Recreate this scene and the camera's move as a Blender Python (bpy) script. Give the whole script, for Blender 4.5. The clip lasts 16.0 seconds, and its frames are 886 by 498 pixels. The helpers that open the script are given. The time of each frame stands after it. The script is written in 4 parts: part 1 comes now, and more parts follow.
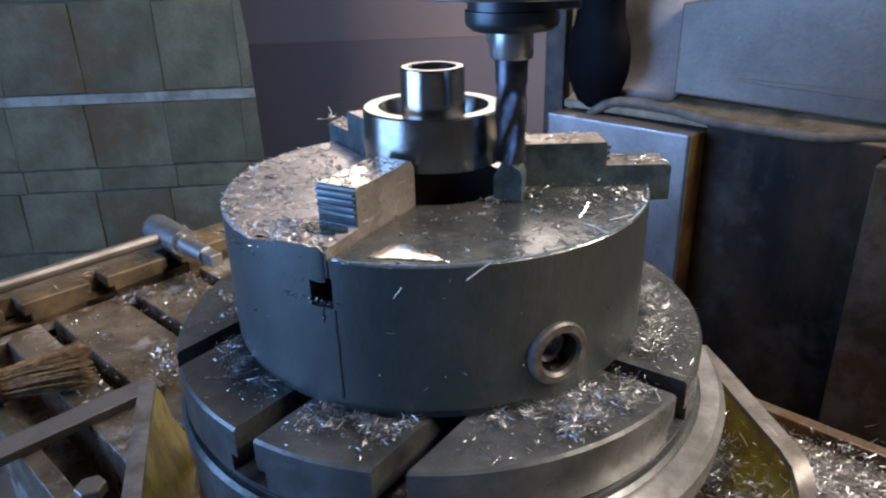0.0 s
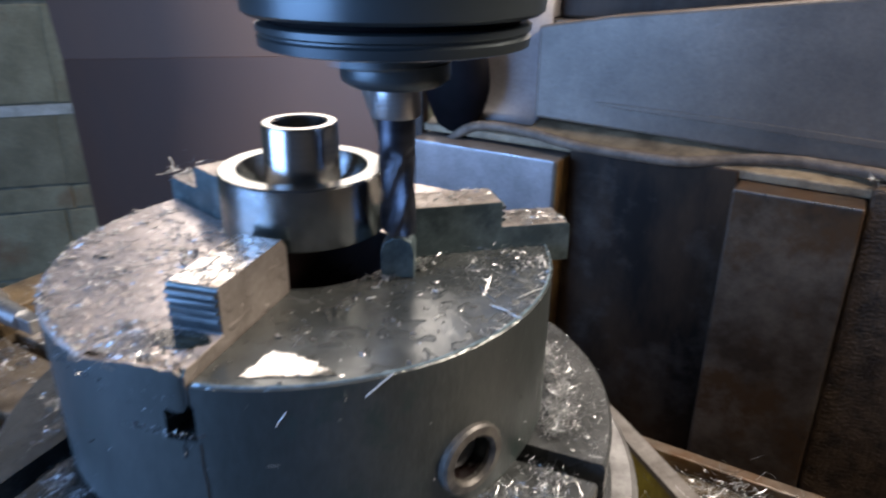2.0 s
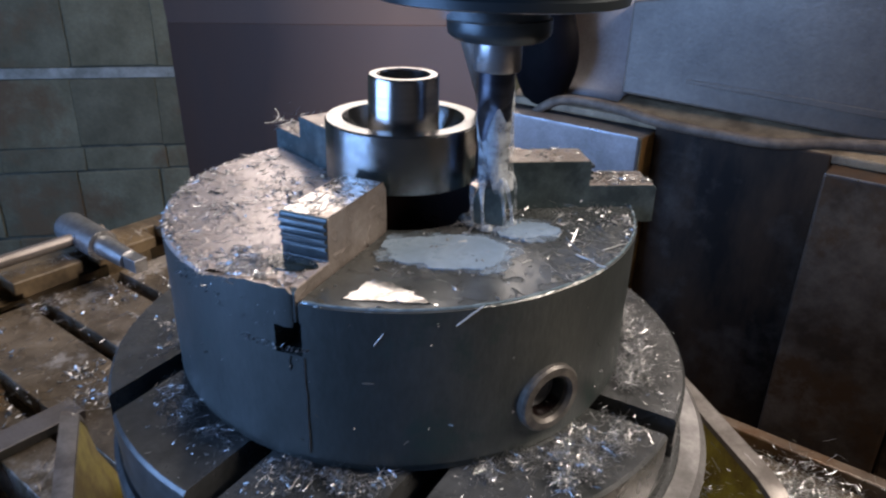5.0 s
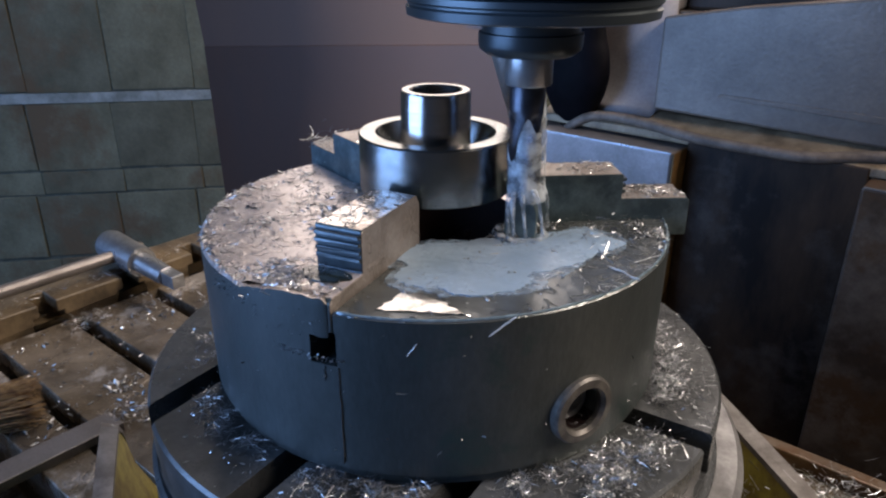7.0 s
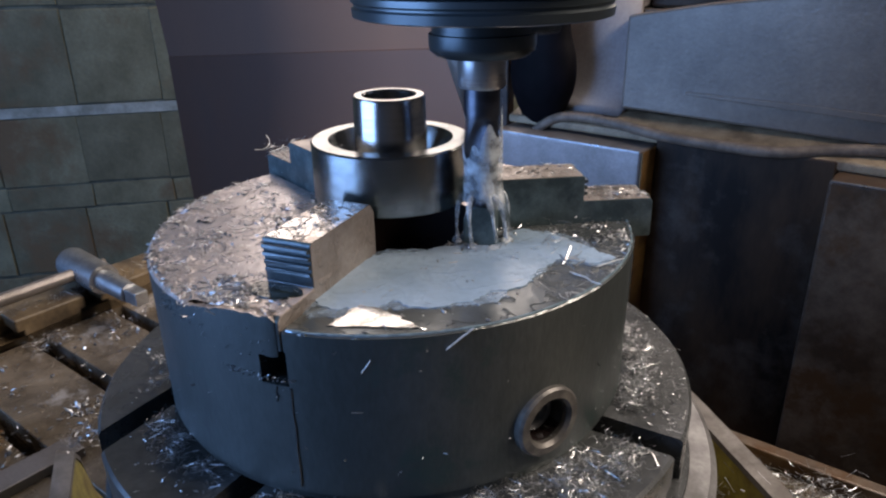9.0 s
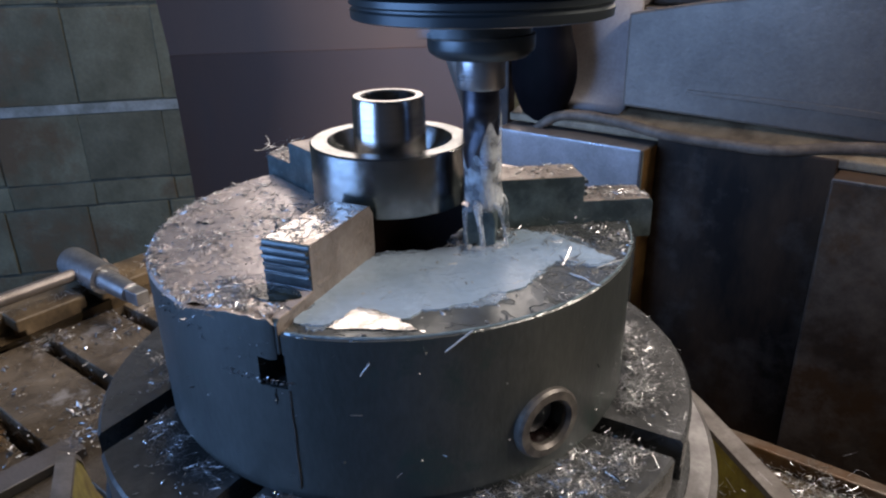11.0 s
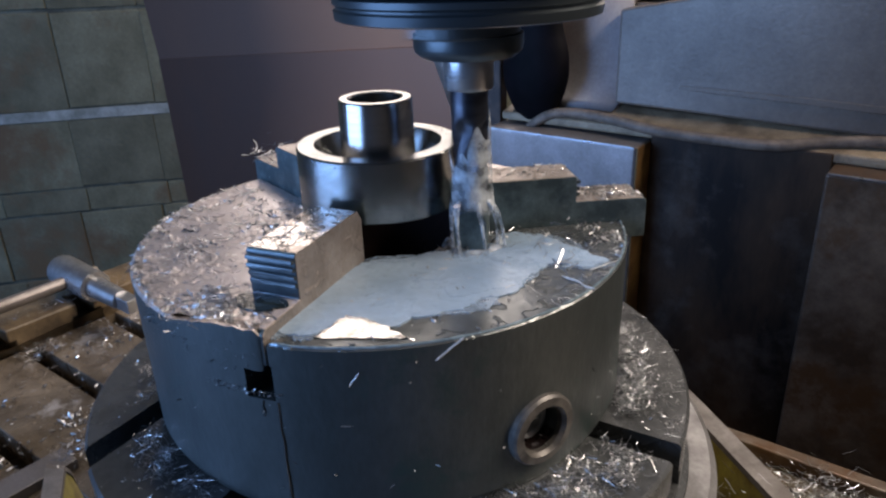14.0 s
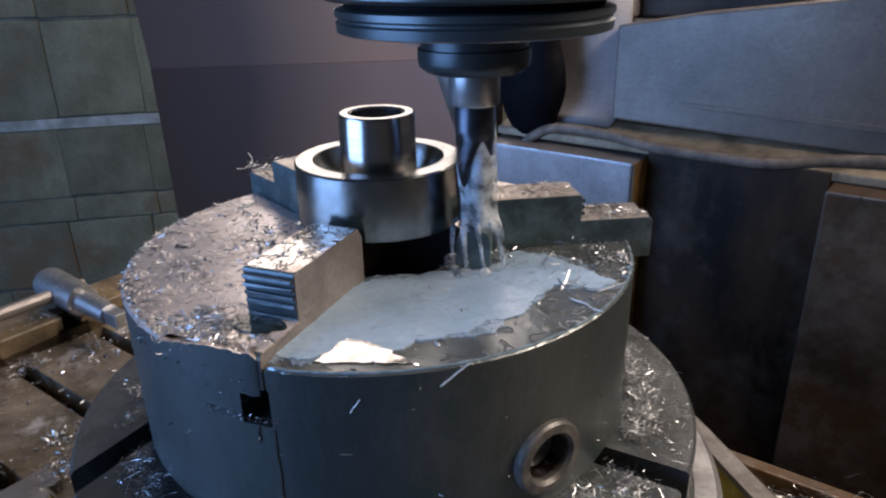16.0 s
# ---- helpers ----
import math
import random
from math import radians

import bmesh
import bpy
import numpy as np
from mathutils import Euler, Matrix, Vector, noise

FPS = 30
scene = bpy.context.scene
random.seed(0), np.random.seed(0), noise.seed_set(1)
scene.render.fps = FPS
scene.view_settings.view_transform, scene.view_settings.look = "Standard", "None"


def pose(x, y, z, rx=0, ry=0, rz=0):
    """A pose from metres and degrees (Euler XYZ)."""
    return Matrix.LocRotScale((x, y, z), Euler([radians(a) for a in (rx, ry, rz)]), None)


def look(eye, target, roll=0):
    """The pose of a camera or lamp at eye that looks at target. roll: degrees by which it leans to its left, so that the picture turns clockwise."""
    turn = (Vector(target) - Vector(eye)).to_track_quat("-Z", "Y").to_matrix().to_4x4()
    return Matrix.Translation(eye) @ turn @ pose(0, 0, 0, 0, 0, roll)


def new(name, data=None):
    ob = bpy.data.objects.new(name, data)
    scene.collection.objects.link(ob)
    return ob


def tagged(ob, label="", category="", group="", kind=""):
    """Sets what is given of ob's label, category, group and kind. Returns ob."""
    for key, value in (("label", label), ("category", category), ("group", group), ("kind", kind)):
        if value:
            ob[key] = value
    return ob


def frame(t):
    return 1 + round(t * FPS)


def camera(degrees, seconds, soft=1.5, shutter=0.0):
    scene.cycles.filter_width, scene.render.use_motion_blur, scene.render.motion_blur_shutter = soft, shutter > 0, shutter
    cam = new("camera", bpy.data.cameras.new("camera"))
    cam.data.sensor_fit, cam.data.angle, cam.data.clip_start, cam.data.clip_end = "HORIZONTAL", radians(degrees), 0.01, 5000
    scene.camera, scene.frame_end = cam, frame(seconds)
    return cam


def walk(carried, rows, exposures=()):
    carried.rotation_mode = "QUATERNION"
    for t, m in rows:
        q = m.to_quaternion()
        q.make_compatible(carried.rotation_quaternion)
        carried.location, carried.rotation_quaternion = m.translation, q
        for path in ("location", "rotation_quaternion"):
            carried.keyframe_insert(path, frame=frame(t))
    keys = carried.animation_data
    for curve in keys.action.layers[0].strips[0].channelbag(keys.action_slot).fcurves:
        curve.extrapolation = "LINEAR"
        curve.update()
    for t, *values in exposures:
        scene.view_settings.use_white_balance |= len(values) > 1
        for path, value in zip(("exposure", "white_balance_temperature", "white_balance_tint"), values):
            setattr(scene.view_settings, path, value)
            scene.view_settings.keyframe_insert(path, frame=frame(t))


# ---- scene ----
cam = camera(63.5, 16.0, soft=2.2, shutter=0.5)
ROWS = [
    (0, -0.0041, -0.4150, 0.2166, -1.61, -23.24, 1.29),
    (0.5, -0.0038, -0.4179, 0.2168, -2.69, -23.06, 1.17),
    (1, 0.0054, -0.4210, 0.2183, -1.66, -21.74, 2.88),
    (1.5, -0.0079, -0.4116, 0.2283, -4.06, -21.40, 0.99),
    (2, -0.0155, -0.3480, 0.2316, -13.92, -23.19, -0.45),
    (2.5, -0.0178, -0.3158, 0.2374, -17.68, -23.67, -0.66),
    (3, -0.0287, -0.3130, 0.2355, -16.68, -24.95, -0.37),
    (3.5, -0.0314, -0.3127, 0.2367, -17.04, -24.66, -0.12),
    (4, -0.0328, -0.3185, 0.2351, -16.65, -25.14, -0.25),
    (4.5, -0.0302, -0.3514, 0.2285, -9.82, -24.38, -1.97),
    (5, -0.0295, -0.3695, 0.2242, -7.41, -24.76, -1.41),
    (5.2, -0.0353, -0.3747, 0.2227, -6.42, -24.69, -1.38),
    (7.3, -0.0304, -0.3727, 0.2222, -5.18, -22.97, -0.24),
    (7.5, -0.0314, -0.3722, 0.2218, -5.41, -22.75, -0.04),
    (8, -0.0249, -0.3720, 0.2273, -6.27, -21.93, 0.57),
    (8.5, -0.0246, -0.3670, 0.2196, -7.14, -23.45, 0.25),
    (9, -0.0184, -0.3631, 0.2201, -7.35, -22.93, 0.81),
    (11.3, -0.0164, -0.3618, 0.2224, -7.22, -23.29, 1.06),
    (11.5, -0.0148, -0.3629, 0.2237, -7.22, -23.54, 1.42),
    (12, -0.0131, -0.3630, 0.2244, -7.09, -23.64, 2.02),
    (12.5, -0.0129, -0.3596, 0.2222, -7.01, -24.05, 1.69),
    (13, -0.0103, -0.3600, 0.2237, -8.13, -23.22, 1.54),
    (13.5, -0.0107, -0.3540, 0.2173, -7.93, -24.39, 1.29),
    (14, -0.0132, -0.3552, 0.2212, -7.90, -23.25, 1.80),
    (14.5, -0.0218, -0.3507, 0.2238, -7.81, -22.15, 0.95),
    (15, -0.0196, -0.3466, 0.2223, -8.08, -22.15, 1.12),
    (15.5, -0.0186, -0.3463, 0.2219, -8.25, -22.05, 1.11),
    (16, -0.0178, -0.3441, 0.2205, -8.50, -22.28, 1.03),
]
walk(cam, [(t, pose(x, y, z, 90 + pitch, roll, yaw)) for t, x, y, z, yaw, pitch, roll in ROWS],
     exposures=((0, 0.3, 6500, 10), (2, 0.4, 6500, 10), (2.5, 0.46, 6500, 10), (3, 0.3, 6500, 10), (4, 0.12, 6500, 11.5), (5, -0.02, 6500, 13), (9, -0.12, 6500, 13), (11.5, -0.16, 6500, 13), (14.5, -0.06, 6500, 13), (16, -0.06, 6500, 13)))

# ---- light: a daylight doorway at one side, a high window in the block wall ----
world = bpy.data.worlds.new("world")
world.use_nodes = True
world.node_tree.nodes["Background"].inputs[0].default_value = (0.30, 0.42, 0.62, 1)
world.node_tree.nodes["Background"].inputs[1].default_value = 0.004
scene.world = world


def area_lamp(name, eye, target, w, h, power, colour):
    data = bpy.data.lights.new(name, "AREA")
    data.shape, data.size, data.size_y, data.energy, data.color = "RECTANGLE", w, h, power, colour
    ob = new(name, data)
    ob.matrix_world = look(eye, target)
    return ob


area_lamp("doorway_daylight", (-2.12, -0.55, 0.35), (0, -0.1, 0.0), 1.9, 1.8, 90, (0.27, 0.50, 1.0))
area_lamp("high_window_daylight", (0.45, 1.50, 1.06), (0.1, 0.0, 0.1), 1.75, 1.36, 28, (1.0, 0.88, 0.80))
area_lamp("workshop_tube_lamp", (1.62, -0.28, 1.38), (0.1, 0.0, 0.0), 1.2, 0.25, 50, (1.0, 0.88, 0.76))
area_lamp("ceiling_tube_lamp", (0.40, 0.12, 1.74), (0.25, 0.08, 0.0), 1.2, 0.22, 24, (1.0, 0.92, 0.84))


# ---- materials ----
def mat(name, base, rough=0.5, metal=0.0, dark=None, scale=30.0, fine=400.0, bump=0.15, wear=0.5, rvar=0.15, streak=None, depth=0.0004):
    """A worn surface: two colours mixed by coarse noise, fine grain on colour, gloss and relief."""
    m = bpy.data.materials.new(name)
    m.use_nodes = True
    nt = m.node_tree
    b = nt.nodes["Principled BSDF"]
    tc = nt.nodes.new("ShaderNodeTexCoord")
    mp = nt.nodes.new("ShaderNodeMapping")
    nt.links.new(tc.outputs["Object"], mp.inputs[0])
    if streak:
        mp.inputs["Scale"].default_value = streak
    n1 = nt.nodes.new("ShaderNodeTexNoise")
    n1.inputs["Scale"].default_value, n1.inputs["Detail"].default_value, n1.inputs["Roughness"].default_value = scale, 6, 0.65
    n2 = nt.nodes.new("ShaderNodeTexNoise")
    n2.inputs["Scale"].default_value, n2.inputs["Detail"].default_value = fine, 3
    for n in (n1, n2):
        nt.links.new(mp.outputs[0], n.inputs["Vector"])
    ramp = nt.nodes.new("ShaderNodeValToRGB")
    dark = dark or tuple(c * 0.55 for c in base)
    ramp.color_ramp.elements[0].position, ramp.color_ramp.elements[1].position = 0.5 - 0.22 * wear, 0.5 + 0.22 * wear
    ramp.color_ramp.elements[0].color, ramp.color_ramp.elements[1].color = (*dark, 1), (*base, 1)
    nt.links.new(n1.outputs["Fac"], ramp.inputs[0])
    mx = nt.nodes.new("ShaderNodeMix")
    mx.data_type, mx.blend_type = "RGBA", "MULTIPLY"
    mx.inputs[0].default_value = 0.35
    nt.links.new(ramp.outputs[0], mx.inputs[6])
    nt.links.new(n2.outputs["Fac"], mx.inputs[7])
    nt.links.new(mx.outputs[2], b.inputs["Base Color"])
    rr = nt.nodes.new("ShaderNodeMapRange")
    rr.inputs[3].default_value, rr.inputs[4].default_value = min(1, rough + rvar), max(0.03, rough - rvar)
    nt.links.new(n1.outputs["Fac"], rr.inputs[0])
    nt.links.new(rr.outputs[0], b.inputs["Roughness"])
    b.inputs["Metallic"].default_value = metal
    bp = nt.nodes.new("ShaderNodeBump")
    bp.inputs["Strength"].default_value, bp.inputs["Distance"].default_value = bump, depth
    nt.links.new(n2.outputs["Fac"], bp.inputs["Height"])
    nt.links.new(bp.outputs[0], b.inputs["Normal"])
    return m


# The top film's pale colour also carries the window's sheen.
STEEL_TOP = mat("pale oily swarf film with painted sheen", (0.74, 0.65, 0.61), 0.26, 0.35, (0.58, 0.50, 0.46), 34, 260, 0.25, wear=0.9, rvar=0.08)
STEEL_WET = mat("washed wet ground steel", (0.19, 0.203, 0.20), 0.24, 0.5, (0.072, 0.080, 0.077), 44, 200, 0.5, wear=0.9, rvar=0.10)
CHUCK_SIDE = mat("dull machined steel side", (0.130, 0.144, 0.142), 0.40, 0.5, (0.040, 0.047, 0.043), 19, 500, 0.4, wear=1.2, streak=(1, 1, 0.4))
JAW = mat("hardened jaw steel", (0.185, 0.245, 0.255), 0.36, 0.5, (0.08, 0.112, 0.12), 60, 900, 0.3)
BRIGHT = mat("freshly turned bright steel", (0.60, 0.58, 0.56), 0.20, 1.0, (0.46, 0.445, 0.42), 30, 1200, 0.08, rvar=0.05, streak=(0.15, 0.15, 6))
TURNED = mat("dull turned ring steel", (0.52, 0.515, 0.50), 0.24, 1.0, (0.22, 0.235, 0.23), 42, 1200, 0.12, rvar=0.07, wear=0.9)
TOOL = mat("blued tool steel", (0.13, 0.14, 0.17), 0.32, 0.9, (0.05, 0.052, 0.065), 80, 1200, 0.1)
SPINDLE = mat("dark polished spindle steel", (0.145, 0.17, 0.18), 0.33, 0.7, (0.055, 0.068, 0.075), 18, 500, 0.1)
PALE = mat("pale smooth painted casting", (0.46, 0.43, 0.43), 0.5, 0.1, (0.36, 0.33, 0.32), 8, 260, 0.1, depth=0.0006)
CASTING = mat("grey painted machine casting", (0.265, 0.205, 0.155), 0.42, 0.1, (0.15, 0.115, 0.088), 9, 260, 0.35, wear=0.8, depth=0.001)
WAY = mat("scraped oily slideway iron", (0.36, 0.315, 0.30), 0.34, 0.45, (0.22, 0.19, 0.175), 14, 380, 0.25)
WAY_BROWN = mat("brown stained slideway iron", (0.245, 0.195, 0.15), 0.36, 0.25, (0.075, 0.05, 0.034), 12, 300, 0.3)
LEDGE = mat("dust covered oily casting", (0.42, 0.31, 0.19), 0.6, 0.1, (0.19, 0.13, 0.075), 25, 500, 0.5, depth=0.001)
RECESS = mat("dark oily column recess", (0.066, 0.037, 0.019), 0.6, 0.0, (0.010, 0.006, 0.004), 10, 300, 0.3, streak=(1, 1, 0.3))
RUST = mat("rust brown oily side", (0.20, 0.11, 0.03), 0.6, 0.1, (0.09, 0.045, 0.015), 30, 500, 0.4)
RUST_DARK = mat("dark rusty strip", (0.06, 0.03, 0.015), 0.6, 0.1, (0.02, 0.011, 0.007), 60, 500, 0.5)
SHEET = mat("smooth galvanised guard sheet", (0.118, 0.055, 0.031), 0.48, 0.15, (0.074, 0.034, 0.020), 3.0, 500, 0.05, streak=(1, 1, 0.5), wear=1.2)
TABLE = mat("worn oily machine table iron", (0.24, 0.19, 0.135), 0.27, 0.25, (0.06, 0.045, 0.03), 22, 300, 0.5, wear=0.8, rvar=0.2)
ROTARY = mat("worn rotary table iron", (0.185, 0.19, 0.19), 0.28, 0.45, (0.040, 0.043, 0.041), 20, 300, 0.4, wear=0.8)
RIM = mat("pale machined rim", (0.31, 0.285, 0.26), 0.42, 0.4, (0.16, 0.14, 0.125), 40, 600, 0.3)
LIP = mat("bright turned lip steel", (0.50, 0.485, 0.47), 0.33, 0.6, (0.26, 0.25, 0.24), 34, 500, 0.3)
YELLOW = mat("oily yellow green enamel", (0.50, 0.42, 0.05), 0.36, 0.0, (0.22, 0.15, 0.02), 35, 500, 0.3)
BLACK = mat("matte black", (0.007, 0.006, 0.008), 0.6, 0.0, (0.004, 0.004, 0.005), 30, 400, 0.2)
CABLE = mat("dusty grey brown cable", (0.24, 0.175, 0.125), 0.65, 0.0, (0.13, 0.095, 0.068), 60, 700, 0.4)
BLACK.node_tree.nodes["Principled BSDF"].inputs["Specular IOR Level"].default_value = 0.05
BLOCK = mat("painted concrete block", (0.185, 0.178, 0.115), 0.85, 0.0, (0.058, 0.054, 0.028), 5, 110, 0.7, wear=1.1, depth=0.003)
STRIP = mat("pale mortar bed", (0.30, 0.32, 0.30), 0.9, 0.0, (0.16, 0.17, 0.15), 14, 200, 0.6, depth=0.002)
MORTAR = mat("dirty mortar", (0.12, 0.12, 0.085), 0.9, 0.0, (0.05, 0.05, 0.035), 14, 200, 0.6, depth=0.002)
PLASTER = mat("dark plaster against bounced light", (0.075, 0.072, 0.07), 0.9, 0.0, (0.045, 0.043, 0.04), 3, 90, 0.3)
CONCRETE = mat("concrete darkened against bounced light", (0.09, 0.085, 0.08), 0.7, 0.0, (0.04, 0.037, 0.034), 3, 90, 0.4)
CHIP = mat("bright steel swarf", (0.76, 0.77, 0.78), 0.30, 0.85, (0.60, 0.60, 0.60), 300, 1500, 0.1, rvar=0.06)
BRISTLE = mat("straw coloured bristle", (0.38, 0.24, 0.10), 0.7, 0.0, (0.14, 0.07, 0.03), 160, 900, 0.3)
NOZZLE = mat("dull grey nozzle metal", (0.34, 0.31, 0.29), 0.35, 0.6, (0.22, 0.20, 0.18), 40, 600, 0.2)
WET = mat("wet shining steel", (0.82, 0.78, 0.74), 0.17, 0.8, (0.30, 0.26, 0.23), 75, 300, 0.4, wear=0.35, rvar=0.13)
GLINT_FILM = mat("mirror like window glint", (0.74, 0.72, 0.69), 0.14, 1.0, (0.40, 0.38, 0.35), 190, 300, 0.16, wear=0.6, rvar=0.07)
BORE_SHADE = mat("black painted bore shade", (0.018, 0.010, 0.009), 0.3, 0.0, (0.008, 0.005, 0.005), 60, 500, 0.4)
DRIP = mat("thin brown run of oil", (0.10, 0.108, 0.108), 0.25, 0.2, (0.055, 0.058, 0.056), 60, 500, 0.2)
RECESS.node_tree.nodes["Principled BSDF"].inputs["Specular IOR Level"].default_value = 0.25
DUSTY_LIT = mat("dusty tan jaw top and lamplit side", (0.46, 0.40, 0.355), 0.40, 0.5, (0.27, 0.23, 0.20), 60, 500, 0.4, wear=0.8)
YELLOWED = mat("old yellow paint on iron", (0.20, 0.14, 0.075), 0.5, 0.0, (0.06, 0.04, 0.02), 26, 500, 0.3)
BAR = mat("plain grey steel bar", (0.26, 0.23, 0.21), 0.4, 0.5, (0.18, 0.155, 0.135), 20, 500, 0.15)
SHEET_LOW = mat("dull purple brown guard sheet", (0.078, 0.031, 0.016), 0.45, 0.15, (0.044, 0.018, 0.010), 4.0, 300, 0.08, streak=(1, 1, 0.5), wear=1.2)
ROUGH = mat("rough oily chip strewn casting", (0.15, 0.095, 0.055), 0.55, 0.1, (0.05, 0.03, 0.018), 45, 300, 0.9, depth=0.003)
WOOD = mat("oil stained brush wood", (0.12, 0.05, 0.03), 0.5, 0.0, (0.05, 0.02, 0.012), 40, 500, 0.3)
CHROME = mat("polished wrench steel", (0.58, 0.59, 0.61), 0.30, 0.85, (0.36, 0.36, 0.36), 40, 900, 0.1)
SOCKET = mat("worn tan socket ring", (0.21, 0.19, 0.165), 0.42, 0.45, (0.10, 0.092, 0.082), 90, 600, 0.4)
SLIVER = mat("pale steel sliver", (0.80, 0.80, 0.78), 0.35, 0.2, (0.55, 0.55, 0.53), 300, 900, 0.2)
BEAD = mat("bluish painted rim highlight", (0.30, 0.40, 0.46), 0.12, 0.3, (0.16, 0.23, 0.27), 200, 600, 0.3, rvar=0.08)
DARKPOOL = mat("dark oily pool", (0.030, 0.045, 0.045), 0.12, 0.0, (0.012, 0.018, 0.018), 90, 300, 0.3, rvar=0.06)
COOLANT = mat("milky coolant foam", (0.40, 0.52, 0.65), 0.28, 0.0, (0.30, 0.41, 0.53), 55, 260, 0.12, wear=0.9, rvar=0.08, depth=0.0008)


def see_through(m, lo, hi, scale, detail=5):
    nt = m.node_tree
    tc, n, r = nt.nodes.new("ShaderNodeTexCoord"), nt.nodes.new("ShaderNodeTexNoise"), nt.nodes.new("ShaderNodeMapRange")
    n.inputs["Scale"].default_value, n.inputs["Detail"].default_value = scale, detail
    r.inputs[1].default_value, r.inputs[2].default_value, r.inputs[3].default_value, r.inputs[4].default_value = 0.35, 0.65, lo, hi
    nt.links.new(tc.outputs["Object"], n.inputs["Vector"])
    nt.links.new(n.outputs["Fac"], r.inputs[0])
    nt.links.new(r.outputs[0], nt.nodes["Principled BSDF"].inputs["Alpha"])
    return m


VEIL = see_through(mat("thin milky coolant film", (0.80, 0.85, 0.88), 0.25, 0.0, (0.62, 0.68, 0.72), 90, 600, 0.3), 0.04, 0.78, 130)


def by_place(m):
    """Carries one pattern across all the pieces that share the material."""
    nt = m.node_tree
    geo = nt.nodes.new("ShaderNodeNewGeometry")
    for n in [n for n in nt.nodes if n.type == "TEX_COORD"]:
        for l in list(n.outputs["Object"].links):
            nt.links.new(geo.outputs["Position"], l.to_socket)


FILM_MILK = see_through(mat("thin margin of milky coolant", (0.47, 0.60, 0.74), 0.25, 0.0, (0.37, 0.49, 0.62), 70, 260, 0.12, wear=0.9, rvar=0.08), 0.12, 0.62, 150)
by_place(FILM_MILK)



def painted_reflection(m, edge, soft, colour):
    """Mixes a second colour in beyond a wavering line across the local x, as a painted reflection."""
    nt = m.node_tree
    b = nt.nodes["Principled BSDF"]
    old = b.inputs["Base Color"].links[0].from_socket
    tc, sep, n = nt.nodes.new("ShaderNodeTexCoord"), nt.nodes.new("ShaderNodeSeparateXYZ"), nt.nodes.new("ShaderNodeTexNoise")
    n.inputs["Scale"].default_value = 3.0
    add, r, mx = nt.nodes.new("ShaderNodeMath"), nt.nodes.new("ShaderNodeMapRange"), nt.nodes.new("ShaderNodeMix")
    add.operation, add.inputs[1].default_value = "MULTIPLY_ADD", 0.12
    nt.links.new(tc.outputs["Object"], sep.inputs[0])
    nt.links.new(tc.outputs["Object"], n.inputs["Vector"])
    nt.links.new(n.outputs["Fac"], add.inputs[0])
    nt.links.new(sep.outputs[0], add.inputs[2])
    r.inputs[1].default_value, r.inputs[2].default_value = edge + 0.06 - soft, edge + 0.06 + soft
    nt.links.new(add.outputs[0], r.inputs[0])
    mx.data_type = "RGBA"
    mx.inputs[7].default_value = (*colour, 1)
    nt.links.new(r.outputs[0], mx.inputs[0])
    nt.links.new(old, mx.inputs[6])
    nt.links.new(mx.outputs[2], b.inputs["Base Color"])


def per_object(m, amount):
    """Lets each piece differ a little in tone."""
    nt = m.node_tree
    b = nt.nodes["Principled BSDF"]
    old = b.inputs["Base Color"].links[0].from_socket
    info, hsv, r = nt.nodes.new("ShaderNodeObjectInfo"), nt.nodes.new("ShaderNodeHueSaturation"), nt.nodes.new("ShaderNodeMapRange")
    r.inputs[3].default_value, r.inputs[4].default_value = 1 - amount, 1 + amount
    nt.links.new(info.outputs["Random"], r.inputs[0])
    nt.links.new(r.outputs[0], hsv.inputs["Value"])
    nt.links.new(old, hsv.inputs["Color"])
    nt.links.new(hsv.outputs[0], b.inputs["Base Color"])


def per_island(m, low):
    """Lets each loose sliver differ in tone, from oily dark to bright."""
    nt = m.node_tree
    b = nt.nodes["Principled BSDF"]
    old = b.inputs["Base Color"].links[0].from_socket
    geo, hsv, r = nt.nodes.new("ShaderNodeNewGeometry"), nt.nodes.new("ShaderNodeHueSaturation"), nt.nodes.new("ShaderNodeMapRange")
    r.inputs[3].default_value, r.inputs[4].default_value = low, 1.1
    nt.links.new(geo.outputs["Random Per Island"], r.inputs[0])
    nt.links.new(r.outputs[0], hsv.inputs["Value"])
    nt.links.new(old, hsv.inputs["Color"])
    nt.links.new(hsv.outputs[0], b.inputs["Base Color"])


